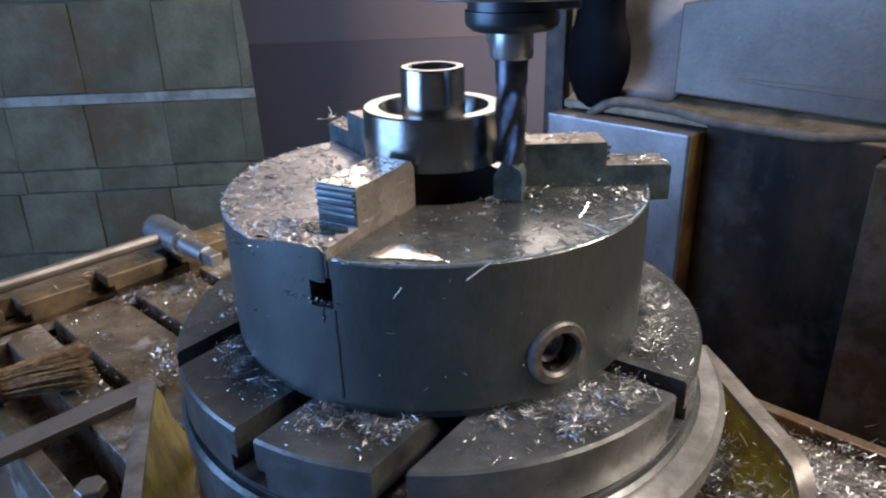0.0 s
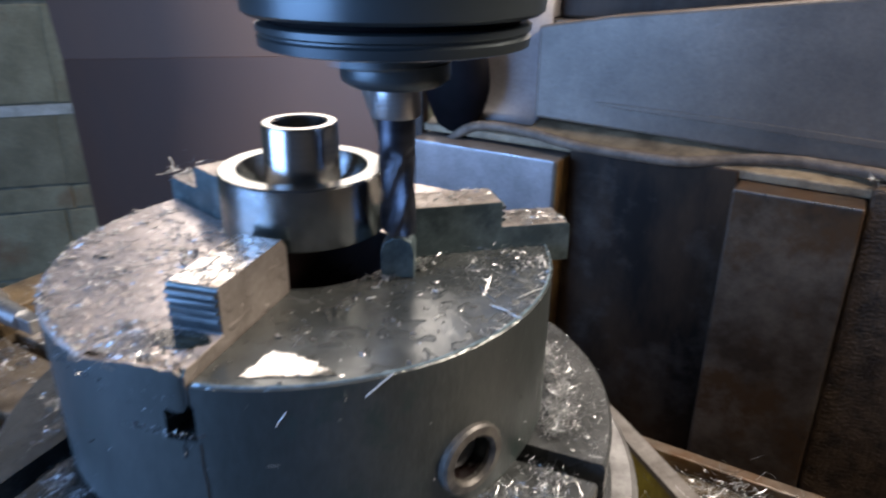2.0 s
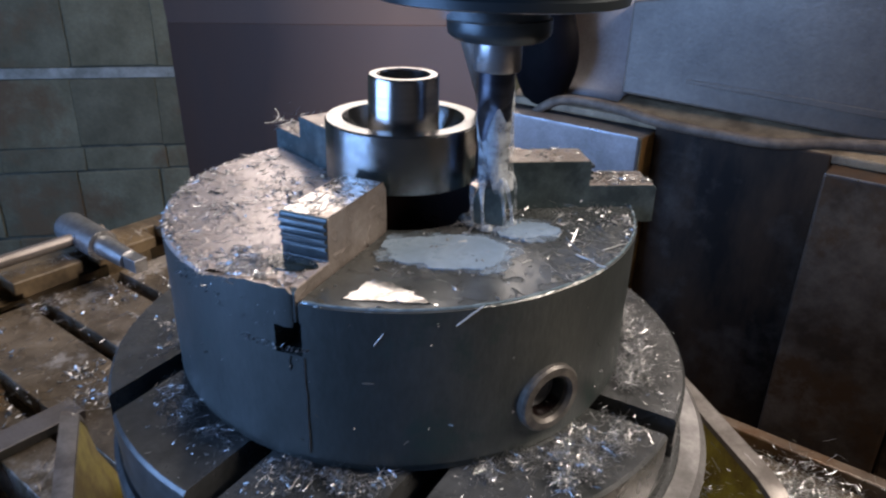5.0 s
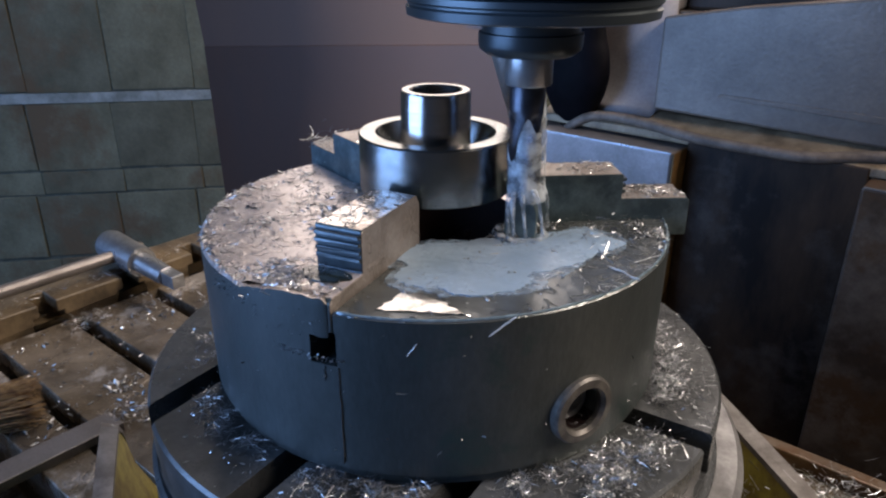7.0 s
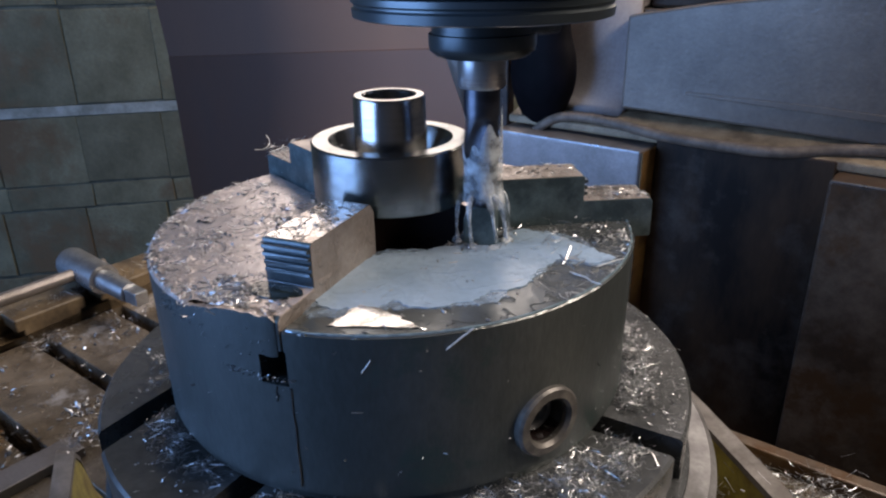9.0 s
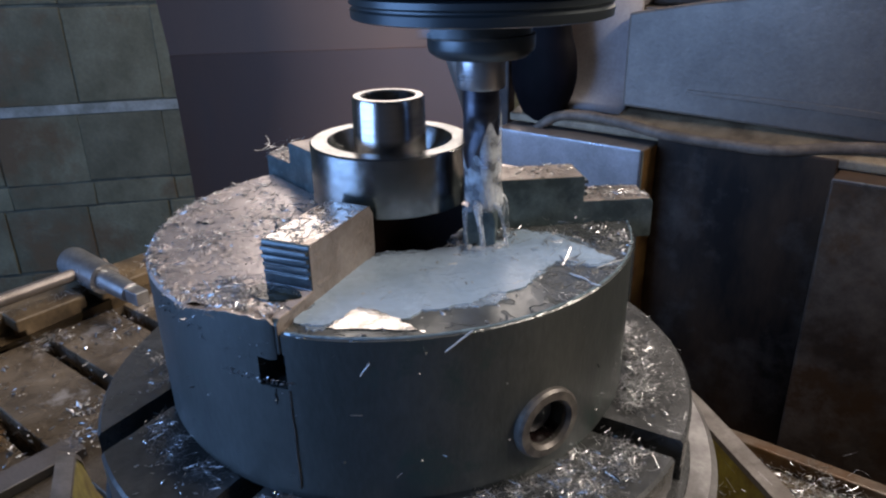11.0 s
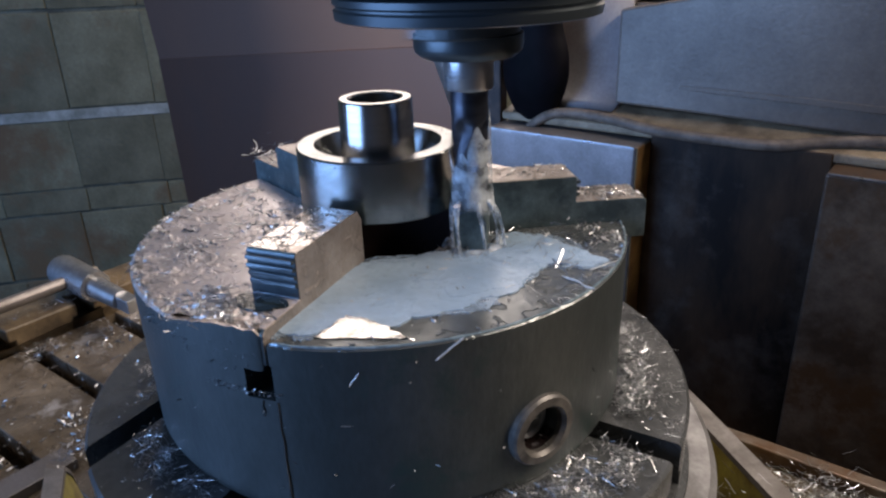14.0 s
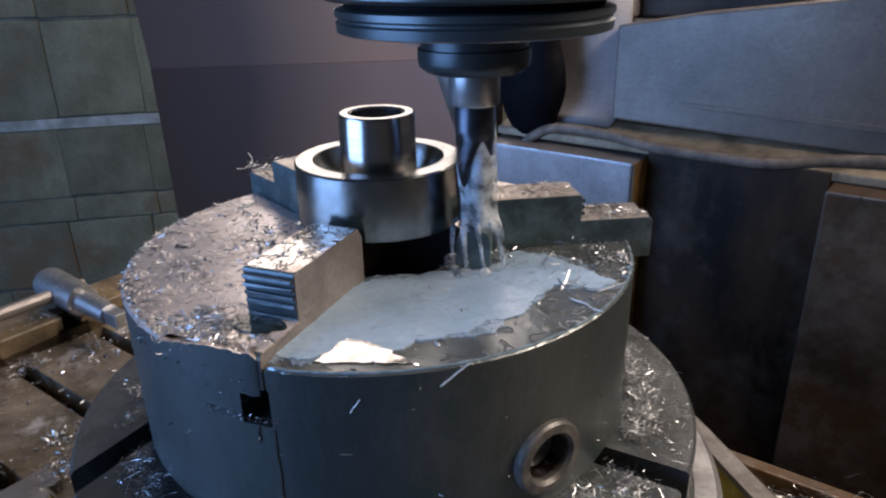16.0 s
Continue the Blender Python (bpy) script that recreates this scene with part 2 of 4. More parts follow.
def stain(m, colour, scale, lo, hi):
    """Blotches of a second colour with edges of their own."""
    nt = m.node_tree
    b = nt.nodes["Principled BSDF"]
    old = b.inputs["Base Color"].links[0].from_socket
    tc, n, r, mx = nt.nodes.new("ShaderNodeTexCoord"), nt.nodes.new("ShaderNodeTexNoise"), nt.nodes.new("ShaderNodeMapRange"), nt.nodes.new("ShaderNodeMix")
    n.inputs["Scale"].default_value, n.inputs["Detail"].default_value, n.inputs["Roughness"].default_value = scale, 7, 0.7
    r.inputs[1].default_value, r.inputs[2].default_value = lo, hi
    mx.data_type = "RGBA"
    mx.inputs[7].default_value = (*colour, 1)
    info, add = nt.nodes.new("ShaderNodeObjectInfo"), nt.nodes.new("ShaderNodeVectorMath")
    add.operation = "ADD"
    nt.links.new(tc.outputs["Object"], add.inputs[0])
    nt.links.new(info.outputs["Location"], add.inputs[1])
    nt.links.new(add.outputs[0], n.inputs["Vector"])
    nt.links.new(n.outputs["Fac"], r.inputs[0])
    nt.links.new(r.outputs[0], mx.inputs[0])
    nt.links.new(old, mx.inputs[6])
    nt.links.new(mx.outputs[2], b.inputs["Base Color"])


per_object(BLOCK, 0.18)
stain(BLOCK, (0.085, 0.055, 0.026), 3.2, 0.50, 0.62)
stain(TABLE, (0.30, 0.27, 0.24), 16, 0.54, 0.62)
stain(CHUCK_SIDE, (0.05, 0.075, 0.07), 26, 0.55, 0.66)
stain(RECESS, (0.075, 0.06, 0.048), 9, 0.54, 0.72)
stain(WAY_BROWN, (0.11, 0.06, 0.03), 11, 0.50, 0.62)
per_island(CHIP, 0.30)


def ripple(m, scale, depth, lo, hi):
    """Patches of wet film whose edges stand up and catch the light."""
    nt = m.node_tree
    b = nt.nodes["Principled BSDF"]
    old = b.inputs["Normal"].links[0].from_socket
    tc, n, r, bp = nt.nodes.new("ShaderNodeTexCoord"), nt.nodes.new("ShaderNodeTexNoise"), nt.nodes.new("ShaderNodeMapRange"), nt.nodes.new("ShaderNodeBump")
    n.inputs["Scale"].default_value, n.inputs["Detail"].default_value, n.inputs["Distortion"].default_value = scale, 5, 0.8
    r.inputs[1].default_value, r.inputs[2].default_value = lo, hi
    bp.inputs["Strength"].default_value, bp.inputs["Distance"].default_value = 0.6, depth
    nt.links.new(tc.outputs["Object"], n.inputs["Vector"])
    nt.links.new(n.outputs["Fac"], r.inputs[0])
    nt.links.new(r.outputs[0], bp.inputs["Height"])
    nt.links.new(old, bp.inputs["Normal"])
    nt.links.new(bp.outputs[0], b.inputs["Normal"])


ripple(STEEL_WET, 70, 0.0007, 0.54, 0.62)
ripple(STEEL_TOP, 95, 0.0008, 0.55, 0.62)
ripple(WET, 80, 0.0009, 0.46, 0.54)
ripple(DUSTY_LIT, 110, 0.0007, 0.5, 0.6)
ripple(TABLE, 45, 0.0008, 0.54, 0.62)
ripple(COOLANT, 45, 0.0005, 0.4, 0.7)
by_place(COOLANT)


# ---- mesh helpers ----
def part(name, bm, material, parent=None, label="", smooth=False, bevel=0.0):
    me = bpy.data.meshes.new(name)
    bmesh.ops.recalc_face_normals(bm, faces=bm.faces)
    bm.to_mesh(me)
    bm.free()
    me.materials.append(material)
    if smooth:
        for p in me.polygons:
            p.use_smooth = True
        me.set_sharp_from_angle(angle=radians(38))
    ob = new(name, me)
    if parent:
        ob.parent = parent
    if label:
        ob["label"] = label
    if bevel:
        md = ob.modifiers.new("bevel", "BEVEL")
        md.width, md.segments, md.limit_method, md.angle_limit = bevel, 2, "ANGLE", radians(40)
    return ob


def thing(name, base=(0, 0, 0), turn=0.0, label="", category="", group="", kind=""):
    ob = new(name)
    ob.matrix_basis = pose(*base, 0, 0, turn)
    ob.empty_display_size = 0.02
    return tagged(ob, label, category, group, kind)


def box(x0, x1, y0, y1, z0, z1, bm=None):
    bm = bm or bmesh.new()
    v = [bm.verts.new((x, y, z)) for z in (z0, z1) for x, y in ((x0, y0), (x1, y0), (x1, y1), (x0, y1))]
    for f in ((0, 1, 2, 3), (4, 5, 6, 7), (0, 1, 5, 4), (1, 2, 6, 5), (2, 3, 7, 6), (3, 0, 4, 7)):
        bm.faces.new([v[i] for i in f])
    return bm


def prism(points, z0, z1, bm=None):
    """An outline in x and y, raised from z0 to z1."""
    bm = bm or bmesh.new()
    lo = [bm.verts.new((x, y, z0)) for x, y in points]
    hi = [bm.verts.new((x, y, z1)) for x, y in points]
    n = len(points)
    bm.faces.new(lo), bm.faces.new(hi)
    for i in range(n):
        bm.faces.new((lo[i], lo[(i + 1) % n], hi[(i + 1) % n], hi[i]))
    return bm


def side_prism(points, y0, y1, bm=None):
    """An outline in x and z, pulled from y0 to y1."""
    bm = bm or bmesh.new()
    a = [bm.verts.new((x, y0, z)) for x, z in points]
    b = [bm.verts.new((x, y1, z)) for x, z in points]
    n = len(points)
    bm.faces.new(a), bm.faces.new(b)
    for i in range(n):
        bm.faces.new((a[i], a[(i + 1) % n], b[(i + 1) % n], b[i]))
    return bm


def lathe(profile, n=64, bm=None, closed=False, m=None):
    """A profile of (radius, z) turned round the z axis; radius 0 makes a pole."""
    bm = bm or bmesh.new()
    rings = []
    for r, z in profile:
        if r < 1e-6:
            rings.append([bm.verts.new((0, 0, z))])
        else:
            rings.append([bm.verts.new((r * math.cos(2 * math.pi * i / n), r * math.sin(2 * math.pi * i / n), z)) for i in range(n)])
    pairs = list(zip(rings, rings[1:])) + ([(rings[-1], rings[0])] if closed else [])
    for a, b in pairs:
        for i in range(n):
            j = (i + 1) % n
            q = [a[i % len(a)], a[j % len(a)], b[j % len(b)], b[i % len(b)]]
            q = [w for k, w in enumerate(q) if w not in q[:k]]
            if len(q) > 2:
                bm.faces.new(q)
    if m is not None:
        bmesh.ops.transform(bm, matrix=m, verts=bm.verts)
    return bm


def tube(points, radius, n=12, bm=None):
    """A round bar along points; radius may be one number or one per point."""
    bm = bm or bmesh.new()
    pts = [Vector(p) for p in points]
    rad = radius if isinstance(radius, (list, tuple)) else [radius] * len(pts)
    rings = []
    for i, p in enumerate(pts):
        d = (pts[min(i + 1, len(pts) - 1)] - pts[max(i - 1, 0)]).normalized()
        s = d.cross(Vector((0, 0, 1)) if abs(d.z) < 0.9 else Vector((1, 0, 0))).normalized()
        w = s.cross(d)
        rings.append([bm.verts.new(p + rad[i] * (s * math.cos(2 * math.pi * k / n) + w * math.sin(2 * math.pi * k / n))) for k in range(n)])
    for a, b in zip(rings, rings[1:]):
        for k in range(n):
            bm.faces.new((a[k], a[(k + 1) % n], b[(k + 1) % n], b[k]))
    bm.faces.new(rings[0]), bm.faces.new(rings[-1])
    return bm


def smooth_path(points, steps=8):
    pts = [Vector(p) for p in points]
    out = []
    for i in range(len(pts) - 1):
        p0, p1, p2, p3 = pts[max(i - 1, 0)], pts[i], pts[i + 1], pts[min(i + 2, len(pts) - 1)]
        for k in range(steps):
            t = k / steps
            out.append(0.5 * (2 * p1 + (p2 - p0) * t + (2 * p0 - 5 * p1 + 4 * p2 - p3) * t * t + (3 * p1 - p0 - 3 * p2 + p3) * t ** 3))
    return out + [pts[-1]]


def carve(ob, cutters):
    """Cuts the bmeshes out of ob's mesh for good."""
    tools = []
    for bm in cutters:
        bmesh.ops.recalc_face_normals(bm, faces=bm.faces)
        me = bpy.data.meshes.new("cutter")
        bm.to_mesh(me)
        bm.free()
        c = bpy.data.objects.new("cutter", me)
        scene.collection.objects.link(c)
        md = ob.modifiers.new("cut", "BOOLEAN")
        md.operation, md.object, md.solver = "DIFFERENCE", c, "EXACT"
        tools.append(c)
    parent, ob.parent = ob.parent, None
    keep = ob.matrix_basis.copy()
    ob.matrix_basis = Matrix()
    bpy.context.view_layer.update()
    me = bpy.data.meshes.new_from_object(ob.evaluated_get(bpy.context.evaluated_depsgraph_get()))
    ob.modifiers.clear()
    ob.data = me
    ob.matrix_basis, ob.parent = keep, parent
    for c in tools:
        bpy.data.objects.remove(c)
    return ob


def soften(ob, width, angle=35):
    md = ob.modifiers.new("bevel", "BEVEL")
    md.width, md.segments, md.limit_method, md.angle_limit = width, 2, "ANGLE", radians(angle)
    md.harden_normals = True
    for p in ob.data.polygons:
        p.use_smooth = True
    ob.data.set_sharp_from_angle(angle=radians(32))
    return ob


TURN = -45.0          # the machine's long axis runs along its local x
ROOT = math.sqrt(0.5)
ZT = -0.142           # machine table
TOP = 0.084           # chuck face
FLOOR = -1.05


def machine(a, b, z):
    """A place in the machine's own directions as a place in the room."""
    return ((a + b) * ROOT, (b - a) * ROOT, z)


# ---- the room ----
# Added unseen floor, ceiling and walls, kept dark to cut bounced light.
tagged(part("floor", box(-2.4, 2.2, -2.4, 2.1, FLOOR - 0.1, FLOOR), CONCRETE), "unseen grey concrete floor, dark to hold back bounced light", "floor", kind="structure")
tagged(part("ceiling", box(-2.4, 2.2, -2.4, 2.1, 1.8, 1.9), PLASTER), "unseen ceiling, dark to hold back bounced light", "ceiling", kind="structure")
tagged(part("wall_east", box(2.05, 2.2, -2.4, 2.1, FLOOR, 1.8), PLASTER), "unseen plastered wall, dark to hold back bounced light", "wall", kind="structure")
tagged(part("wall_south", box(-2.4, 2.05, -2.4, -2.25, FLOOR, 1.8), PLASTER), "unseen plastered wall, dark to hold back bounced light", "wall", kind="structure")
bm = box(-2.4, -2.25, -2.25, -1.52, FLOOR, 1.8)
box(-2.4, -2.25, 0.42, 2.1, FLOOR, 1.8, bm)
box(-2.4, -2.25, -1.52, 0.42, 1.3, 1.8, bm)
tagged(part("wall_west", bm, PLASTER), "unseen dark plastered wall, open where the doorway light enters", "wall", kind="structure")
WALL_TURN = 4.0
bm = box(-2.6, -0.17, 0.02, 0.15, FLOOR, 1.8)
box(1.68, 2.9, 0.02, 0.15, FLOOR, 1.8, bm)
box(-0.17, 1.68, 0.02, 0.15, FLOOR, 0.3, bm)
box(-0.17, 1.68, 0.02, 0.15, 1.77, 1.8, bm)
wall_north = part("wall_north", bm, MORTAR)
wall_north.matrix_basis = pose(-0.3, 1.72, 0, 0, 0, WALL_TURN)
tagged(wall_north, "painted concrete block wall with pale mortar and a high window opening", "wall", kind="structure")

# ---- milling machine ----
col = thing("milling_machine_column", machine(0.1, 0.6, FLOOR), TURN, "grey cast milling machine column with oily slideways", "machine column")


def mpart(name, bm, material, label="", bevel=0.003, parent=None):
    bmesh.ops.translate(bm, verts=bm.verts, vec=(-0.1, -0.6, -FLOOR))
    return part(name, bm, material, parent or col, label, bevel=bevel)


mpart("body", box(-0.24, 1.1, 0.56, 1.0, FLOOR, 0.15), CASTING)
mpart("upright", box(-0.24, -0.104, 0.5605, 1.0, 0.151, 0.9), PALE, "pale smooth upright")
mpart("recess_plate", box(-0.0453, 0.1355, 0.486, 0.56, FLOOR + 0.3, 0.0242), RECESS, "dark oily recessed face", bevel=0.002)
mpart("slideway", box(-0.24, -0.0475, 0.452, 0.56, FLOOR + 0.3, 0.0125), WAY, "ground slideway block with a bright edge")
# Chrome strips put the bright highlight on the slideway edges.
mpart("bright_edge", box(-0.238, -0.049, 0.4513, 0.4542, 0.0108, 0.0131), CHROME, "bright strip for the top edge's highlight", bevel=0.0005)
mpart("rusty_side", box(-0.0473, -0.0455, 0.4525, 0.489, FLOOR + 0.3, 0.012), RUST, "rust brown oily side face", bevel=0)
mpart("slideway", box(0.136, 0.25, 0.452, 0.56, FLOOR + 0.3, 0.0145), WAY_BROWN, "brown stained slideway block")
mpart("bright_edge", box(0.138, 0.248, 0.4513, 0.4535, 0.0135, 0.0151), CHROME, "bright strip for the top edge's highlight", bevel=0.0005)
mpart("rough_casting", box(0.2515, 1.1, 0.47, 0.56, FLOOR + 0.3, 0.0312), ROUGH, "rough oily casting face", bevel=0.004)


def run_along(section, a0, a1):
    """A section in b and z, drawn along the machine's length."""
    bm = bmesh.new()
    rows = [[bm.verts.new((a, b, z)) for b, z in section] for a in (a0, a1)]
    for k in range(len(section)):
        q = (k + 1) % len(section)
        bm.faces.new((rows[0][k], rows[0][q], rows[1][q], rows[1][k]))
    bm.faces.new(rows[0]), bm.faces.new(rows[1])
    return bm


mpart("ledge", run_along([(0.4872, 0.0152), (0.4872, 0.0246), (0.50, 0.0275), (0.53, 0.0375), (0.5595, 0.041), (0.5595, 0.0152)], -0.2395, 1.1), LEDGE, "dusty sloping ledge", bevel=0.002)
fillet = mpart("fillet", run_along([(0.512, 0.0335), (0.524, 0.0415), (0.535, 0.054), (0.542, 0.07), (0.547, 0.09), (0.551, 0.12), (0.5590, 0.30), (0.5590, 0.0415)], -0.2394, -0.1045), PALE, "pale rounded foot of the column", bevel=0)
for p in fillet.data.polygons:
    p.use_smooth = True
# Dark block added to stand for the shaded recess above the panel.
mpart("upper_casting", box(-0.1035, 1.1, 0.575, 0.95, 0.1505, 0.205), RECESS, "added dark block for the shaded recess above the panel", bevel=0.004)
panel = mpart("side_panel", side_prism([(-0.104, 0.043), (0.2, 0.036), (1.1, 0.03), (1.1, 0.30), (-0.02, 0.161), (-0.104, 0.1465)], 0.517, 0.562), CASTING, "large grey painted side panel")
mpart("panel_ridge", side_prism([(-0.03, 0.0655), (0.10, 0.0615), (0.25, 0.0560), (0.6, 0.046), (0.6, 0.0545), (0.25, 0.0640), (0.10, 0.0685), (-0.03, 0.0695)], 0.5152, 0.5168), CASTING, "low raised ridge", bevel=0.0010, parent=panel)

guard = thing("guard_sheet", machine(-0.63, 0.5, ZT - 0.3), TURN, "smooth metal splash guard sheet behind the table", "guard sheet")
# Soft reflections are put into the sheets' colour: brown gradient, paler upper half.
painted_reflection(SHEET, 0.04, 0.15, (0.34, 0.13, 0.05))
painted_reflection(SHEET_LOW, 0.04, 0.15, (0.24, 0.09, 0.037))
SEAM = ((-0.355, 0.479), (0.352, 0.545))
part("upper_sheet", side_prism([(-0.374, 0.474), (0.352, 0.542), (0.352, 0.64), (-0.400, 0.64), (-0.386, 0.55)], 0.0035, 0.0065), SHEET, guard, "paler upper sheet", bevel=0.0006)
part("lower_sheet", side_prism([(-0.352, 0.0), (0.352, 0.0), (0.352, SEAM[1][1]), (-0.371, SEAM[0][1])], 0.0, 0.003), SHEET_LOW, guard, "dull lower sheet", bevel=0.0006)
part("rail", box(0.352, 0.383, -0.004, 0.012, 0, 0.62), RUST_DARK, guard, "rusty brown edge strip", bevel=0.002)

# Black drop-shaped body beside the column.
boot = thing("black_drop", machine(-0.2, 0.5, 0.0), TURN, "black rounded drop shape hanging by the column", "boot")
bm = lathe([(0.0, 0.0)] + [(v.x, v.y) for v in smooth_path([(0.008, 0.0, 0), (0.022, 0.02, 0), (0.036, 0.045, 0), (0.043, 0.072, 0), (0.041, 0.10, 0), (0.034, 0.125, 0), (0.032, 0.16, 0), (0.032, 0.3, 0)], 5)], 40)
bm.transform(Matrix.Diagonal((1, 0.6, 1, 1)))
part("sleeve", bm, BLACK, boot, smooth=True)
bm = lathe([(0.0325, 0.150), (0.0345, 0.151), (0.0345, 0.158), (0.0325, 0.159)], 40, closed=True)
bm.transform(Matrix.Diagonal((1, 0.62, 1, 1)))
part("collar", bm, BLACK, boot, "black collar", smooth=True)

cable = tagged(part("cable", tube(smooth_path([machine(*p) for p in ((-0.235, 0.485, -0.03), (-0.2, 0.485, 0.008), (-0.172, 0.488, 0.0275), (-0.14, 0.494, 0.0315), (-0.095, 0.491, 0.030), (-0.034, 0.4795, 0.0265), (0.026, 0.4790, 0.0252), (0.08, 0.4800, 0.0265), (0.13, 0.499, 0.032), (0.18, 0.507, 0.036), (0.225, 0.505, 0.036), (0.246, 0.499, 0.037), (0.262, 0.494, 0.0372), (0.275, 0.49, 0.037))]), 0.0060), CABLE, smooth=True), "dusty grey brown electric cable lying on the ledge", "cable")

# ---- machine table with slots along its length ----
table = thing("machine_table", machine(0, 0, ZT), TURN, "worn oily cast iron machine table with T slots", "machine table")
SLOTS = (0.0625, -0.022, -0.1065)
top = part("table_top", box(-0.532, 0.9, -0.203, 0.215, -0.06, 0), TABLE, table)
cut = []
for s in SLOTS:
    cut.append(box(-0.475, 0.95, s - 0.0075, s + 0.0075, -0.02, 0.01))
    cut.append(box(-0.475, 0.95, s - 0.014, s + 0.014, -0.034, -0.0185))
cut.append(box(-0.46, 0.95, -0.188, -0.15, -0.055, 0.01))
carve(top, cut)
soften(top, 0.0015)
ledge = part("end_ledge", box(-0.53, -0.475, -0.2, 0.215, 0.0, 0.027), YELLOWED, table, "raised end ledge with slot mouths")
carve(ledge, [c for mid in (-0.134, -0.047, 0.041, 0.127) for c in (box(-0.505, -0.46, mid - 0.0085, mid + 0.0085, 0.001, 0.04), box(-0.505, -0.46, mid - 0.015, mid + 0.015, 0.0005, 0.013))])
soften(ledge, 0.002)
part("edge_strip", box(-0.2, 0.9, 0.2165, 0.228, -0.03, 0.012), WAY_BROWN, table, "narrow raised edge strip", bevel=0.0015)
part("saddle", box(-0.55, 0.7, -0.17, 0.19, FLOOR - ZT + 0.3, -0.061), WAY, table, bevel=0.004)
part("knee", box(-0.2, 0.25, -0.12, 0.44, FLOOR - ZT, FLOOR - ZT + 0.299), CASTING, table, bevel=0.006)

# ---- rotary table ----
rotary = thing("rotary_table", (0, 0, ZT), 0, "round rotary table with crossing T slots and yellow base", "rotary table")
disc = part("disc", lathe([(0, 0.110), (0.158, 0.110), (0.1625, 0.113), (0.1627, 0.1405), (0.1612, 0.142), (0, 0.142)], 128), ROTARY, rotary)
cut = []
for off, ang, r0 in ((-0.085, -127, -0.2), (0.0, -127, -0.2), (0.0755, -127, -0.2), (-0.006, -38, -0.2)):
    for w, z0, z1 in ((0.0071, 0.124, 0.15), (0.0125, 0.1145, 0.1245)):
        c = box(r0, 0.2, off - w, off + w, z0, z1)
        bmesh.ops.transform(c, matrix=pose(0, 0, 0, 0, 0, ang), verts=c.verts)
        cut.append(c)
carve(disc, cut)
soften(disc, 0.0008)
part("flange", lathe([(0, 0.0), (0.1640, 0.0), (0.1640, 0.088), (0.1655, 0.0895), (0.1655, 0.1045), (0.1630, 0.1065), (0.1595, 0.1065), (0.1595, 0.1085), (0, 0.1085)], 128), ROTARY, rotary, "turned foot ring", smooth=True)
bm = bmesh.new()
rows = []
for i in range(61):
    a = radians(-128 + 158 * i / 60)
    out = 0.0145 * min(1.0, i / 12, (60 - i) / 8)
    rows.append([bm.verts.new((q * math.cos(a), q * math.sin(a), z)) for q, z in ((0.1658, 0.1046), (0.1656 + out * 0.75, 0.1046), (0.1658 + out, 0.1003), (0.1657 + out * 0.93, 0.085), (0.1659 + out * 0.2, 0.075), (0.1659 + out * 0.2, 0.001))])
for p, q in zip(rows, rows[1:]):
    for k in range(5):
        bm.faces.new((p[k], p[k + 1], q[k + 1], q[k]))
part("shoulder", bm, LIP, rotary, "bright turned shoulder of the base", smooth=True)
FLANKS = ([(0.1905, 0.045, 0.0735), (0.1945, 0.012, 0.0735), (0.1985, -0.03, 0.0735), (0.2028, -0.072, 0.0735), (0.2038, -0.086, 0.0715), (0.2035, -0.098, 0.064), (0.202, -0.107, 0.05), (0.200, -0.112, 0.03), (0.199, -0.114, 0.004)],
          [(-0.2095, 0.044, 0.045), (-0.2090, 0.040, 0.060), (-0.2078, 0.032, 0.070), (-0.2045, 0.022, 0.0735), (-0.1935, -0.02, 0.0735), (-0.1825, -0.06, 0.0735), (-0.1715, -0.10, 0.0735)])
for line in FLANKS:
    # straight flank of the base: a pale machined rim over an enamelled inner face
    sign = 1 if line[0][0] > 0 else -1
    flank = None
    for name, cover, z_lo in (("base_flank", YELLOW, None), ("base_rim", RIM, 0.006)):
        bm = bmesh.new()
        rows = []
        for x, y, h in line:
            hi = h - 0.0045 if z_lo is None else h
            lo = 0.0 if z_lo is None else hi - 0.0043
            lean = 0.018 * sign if z_lo is None else 0.0
            w = 0.0105 * sign if z_lo is None else 0.0115 * sign
            e = 0.0 if z_lo is None else -0.0008 * sign
            rows.append([bm.verts.new(c) for c in ((x - lean + e, y, lo), (x - lean * 0.25 + e, y, lo + (hi - lo) * 0.6), (x + e, y, hi), (x + w * 0.5, y + 0.002, hi + 0.0004), (x + w, y + 0.004, hi), (x + w + lean * 0.2, y + 0.004, lo))])
        for p, q in zip(rows, rows[1:]):
            for k in range(6):
                bm.faces.new((p[k], p[(k + 1) % 6], q[(k + 1) % 6], q[k]))
        bm.faces.new(rows[0]), bm.faces.new(rows[-1])
        label = "oily yellow green enamelled casting" if z_lo is None else "pale machined casting rim"
        flank = part(name, bm, cover, flank or rotary, label, smooth=True)

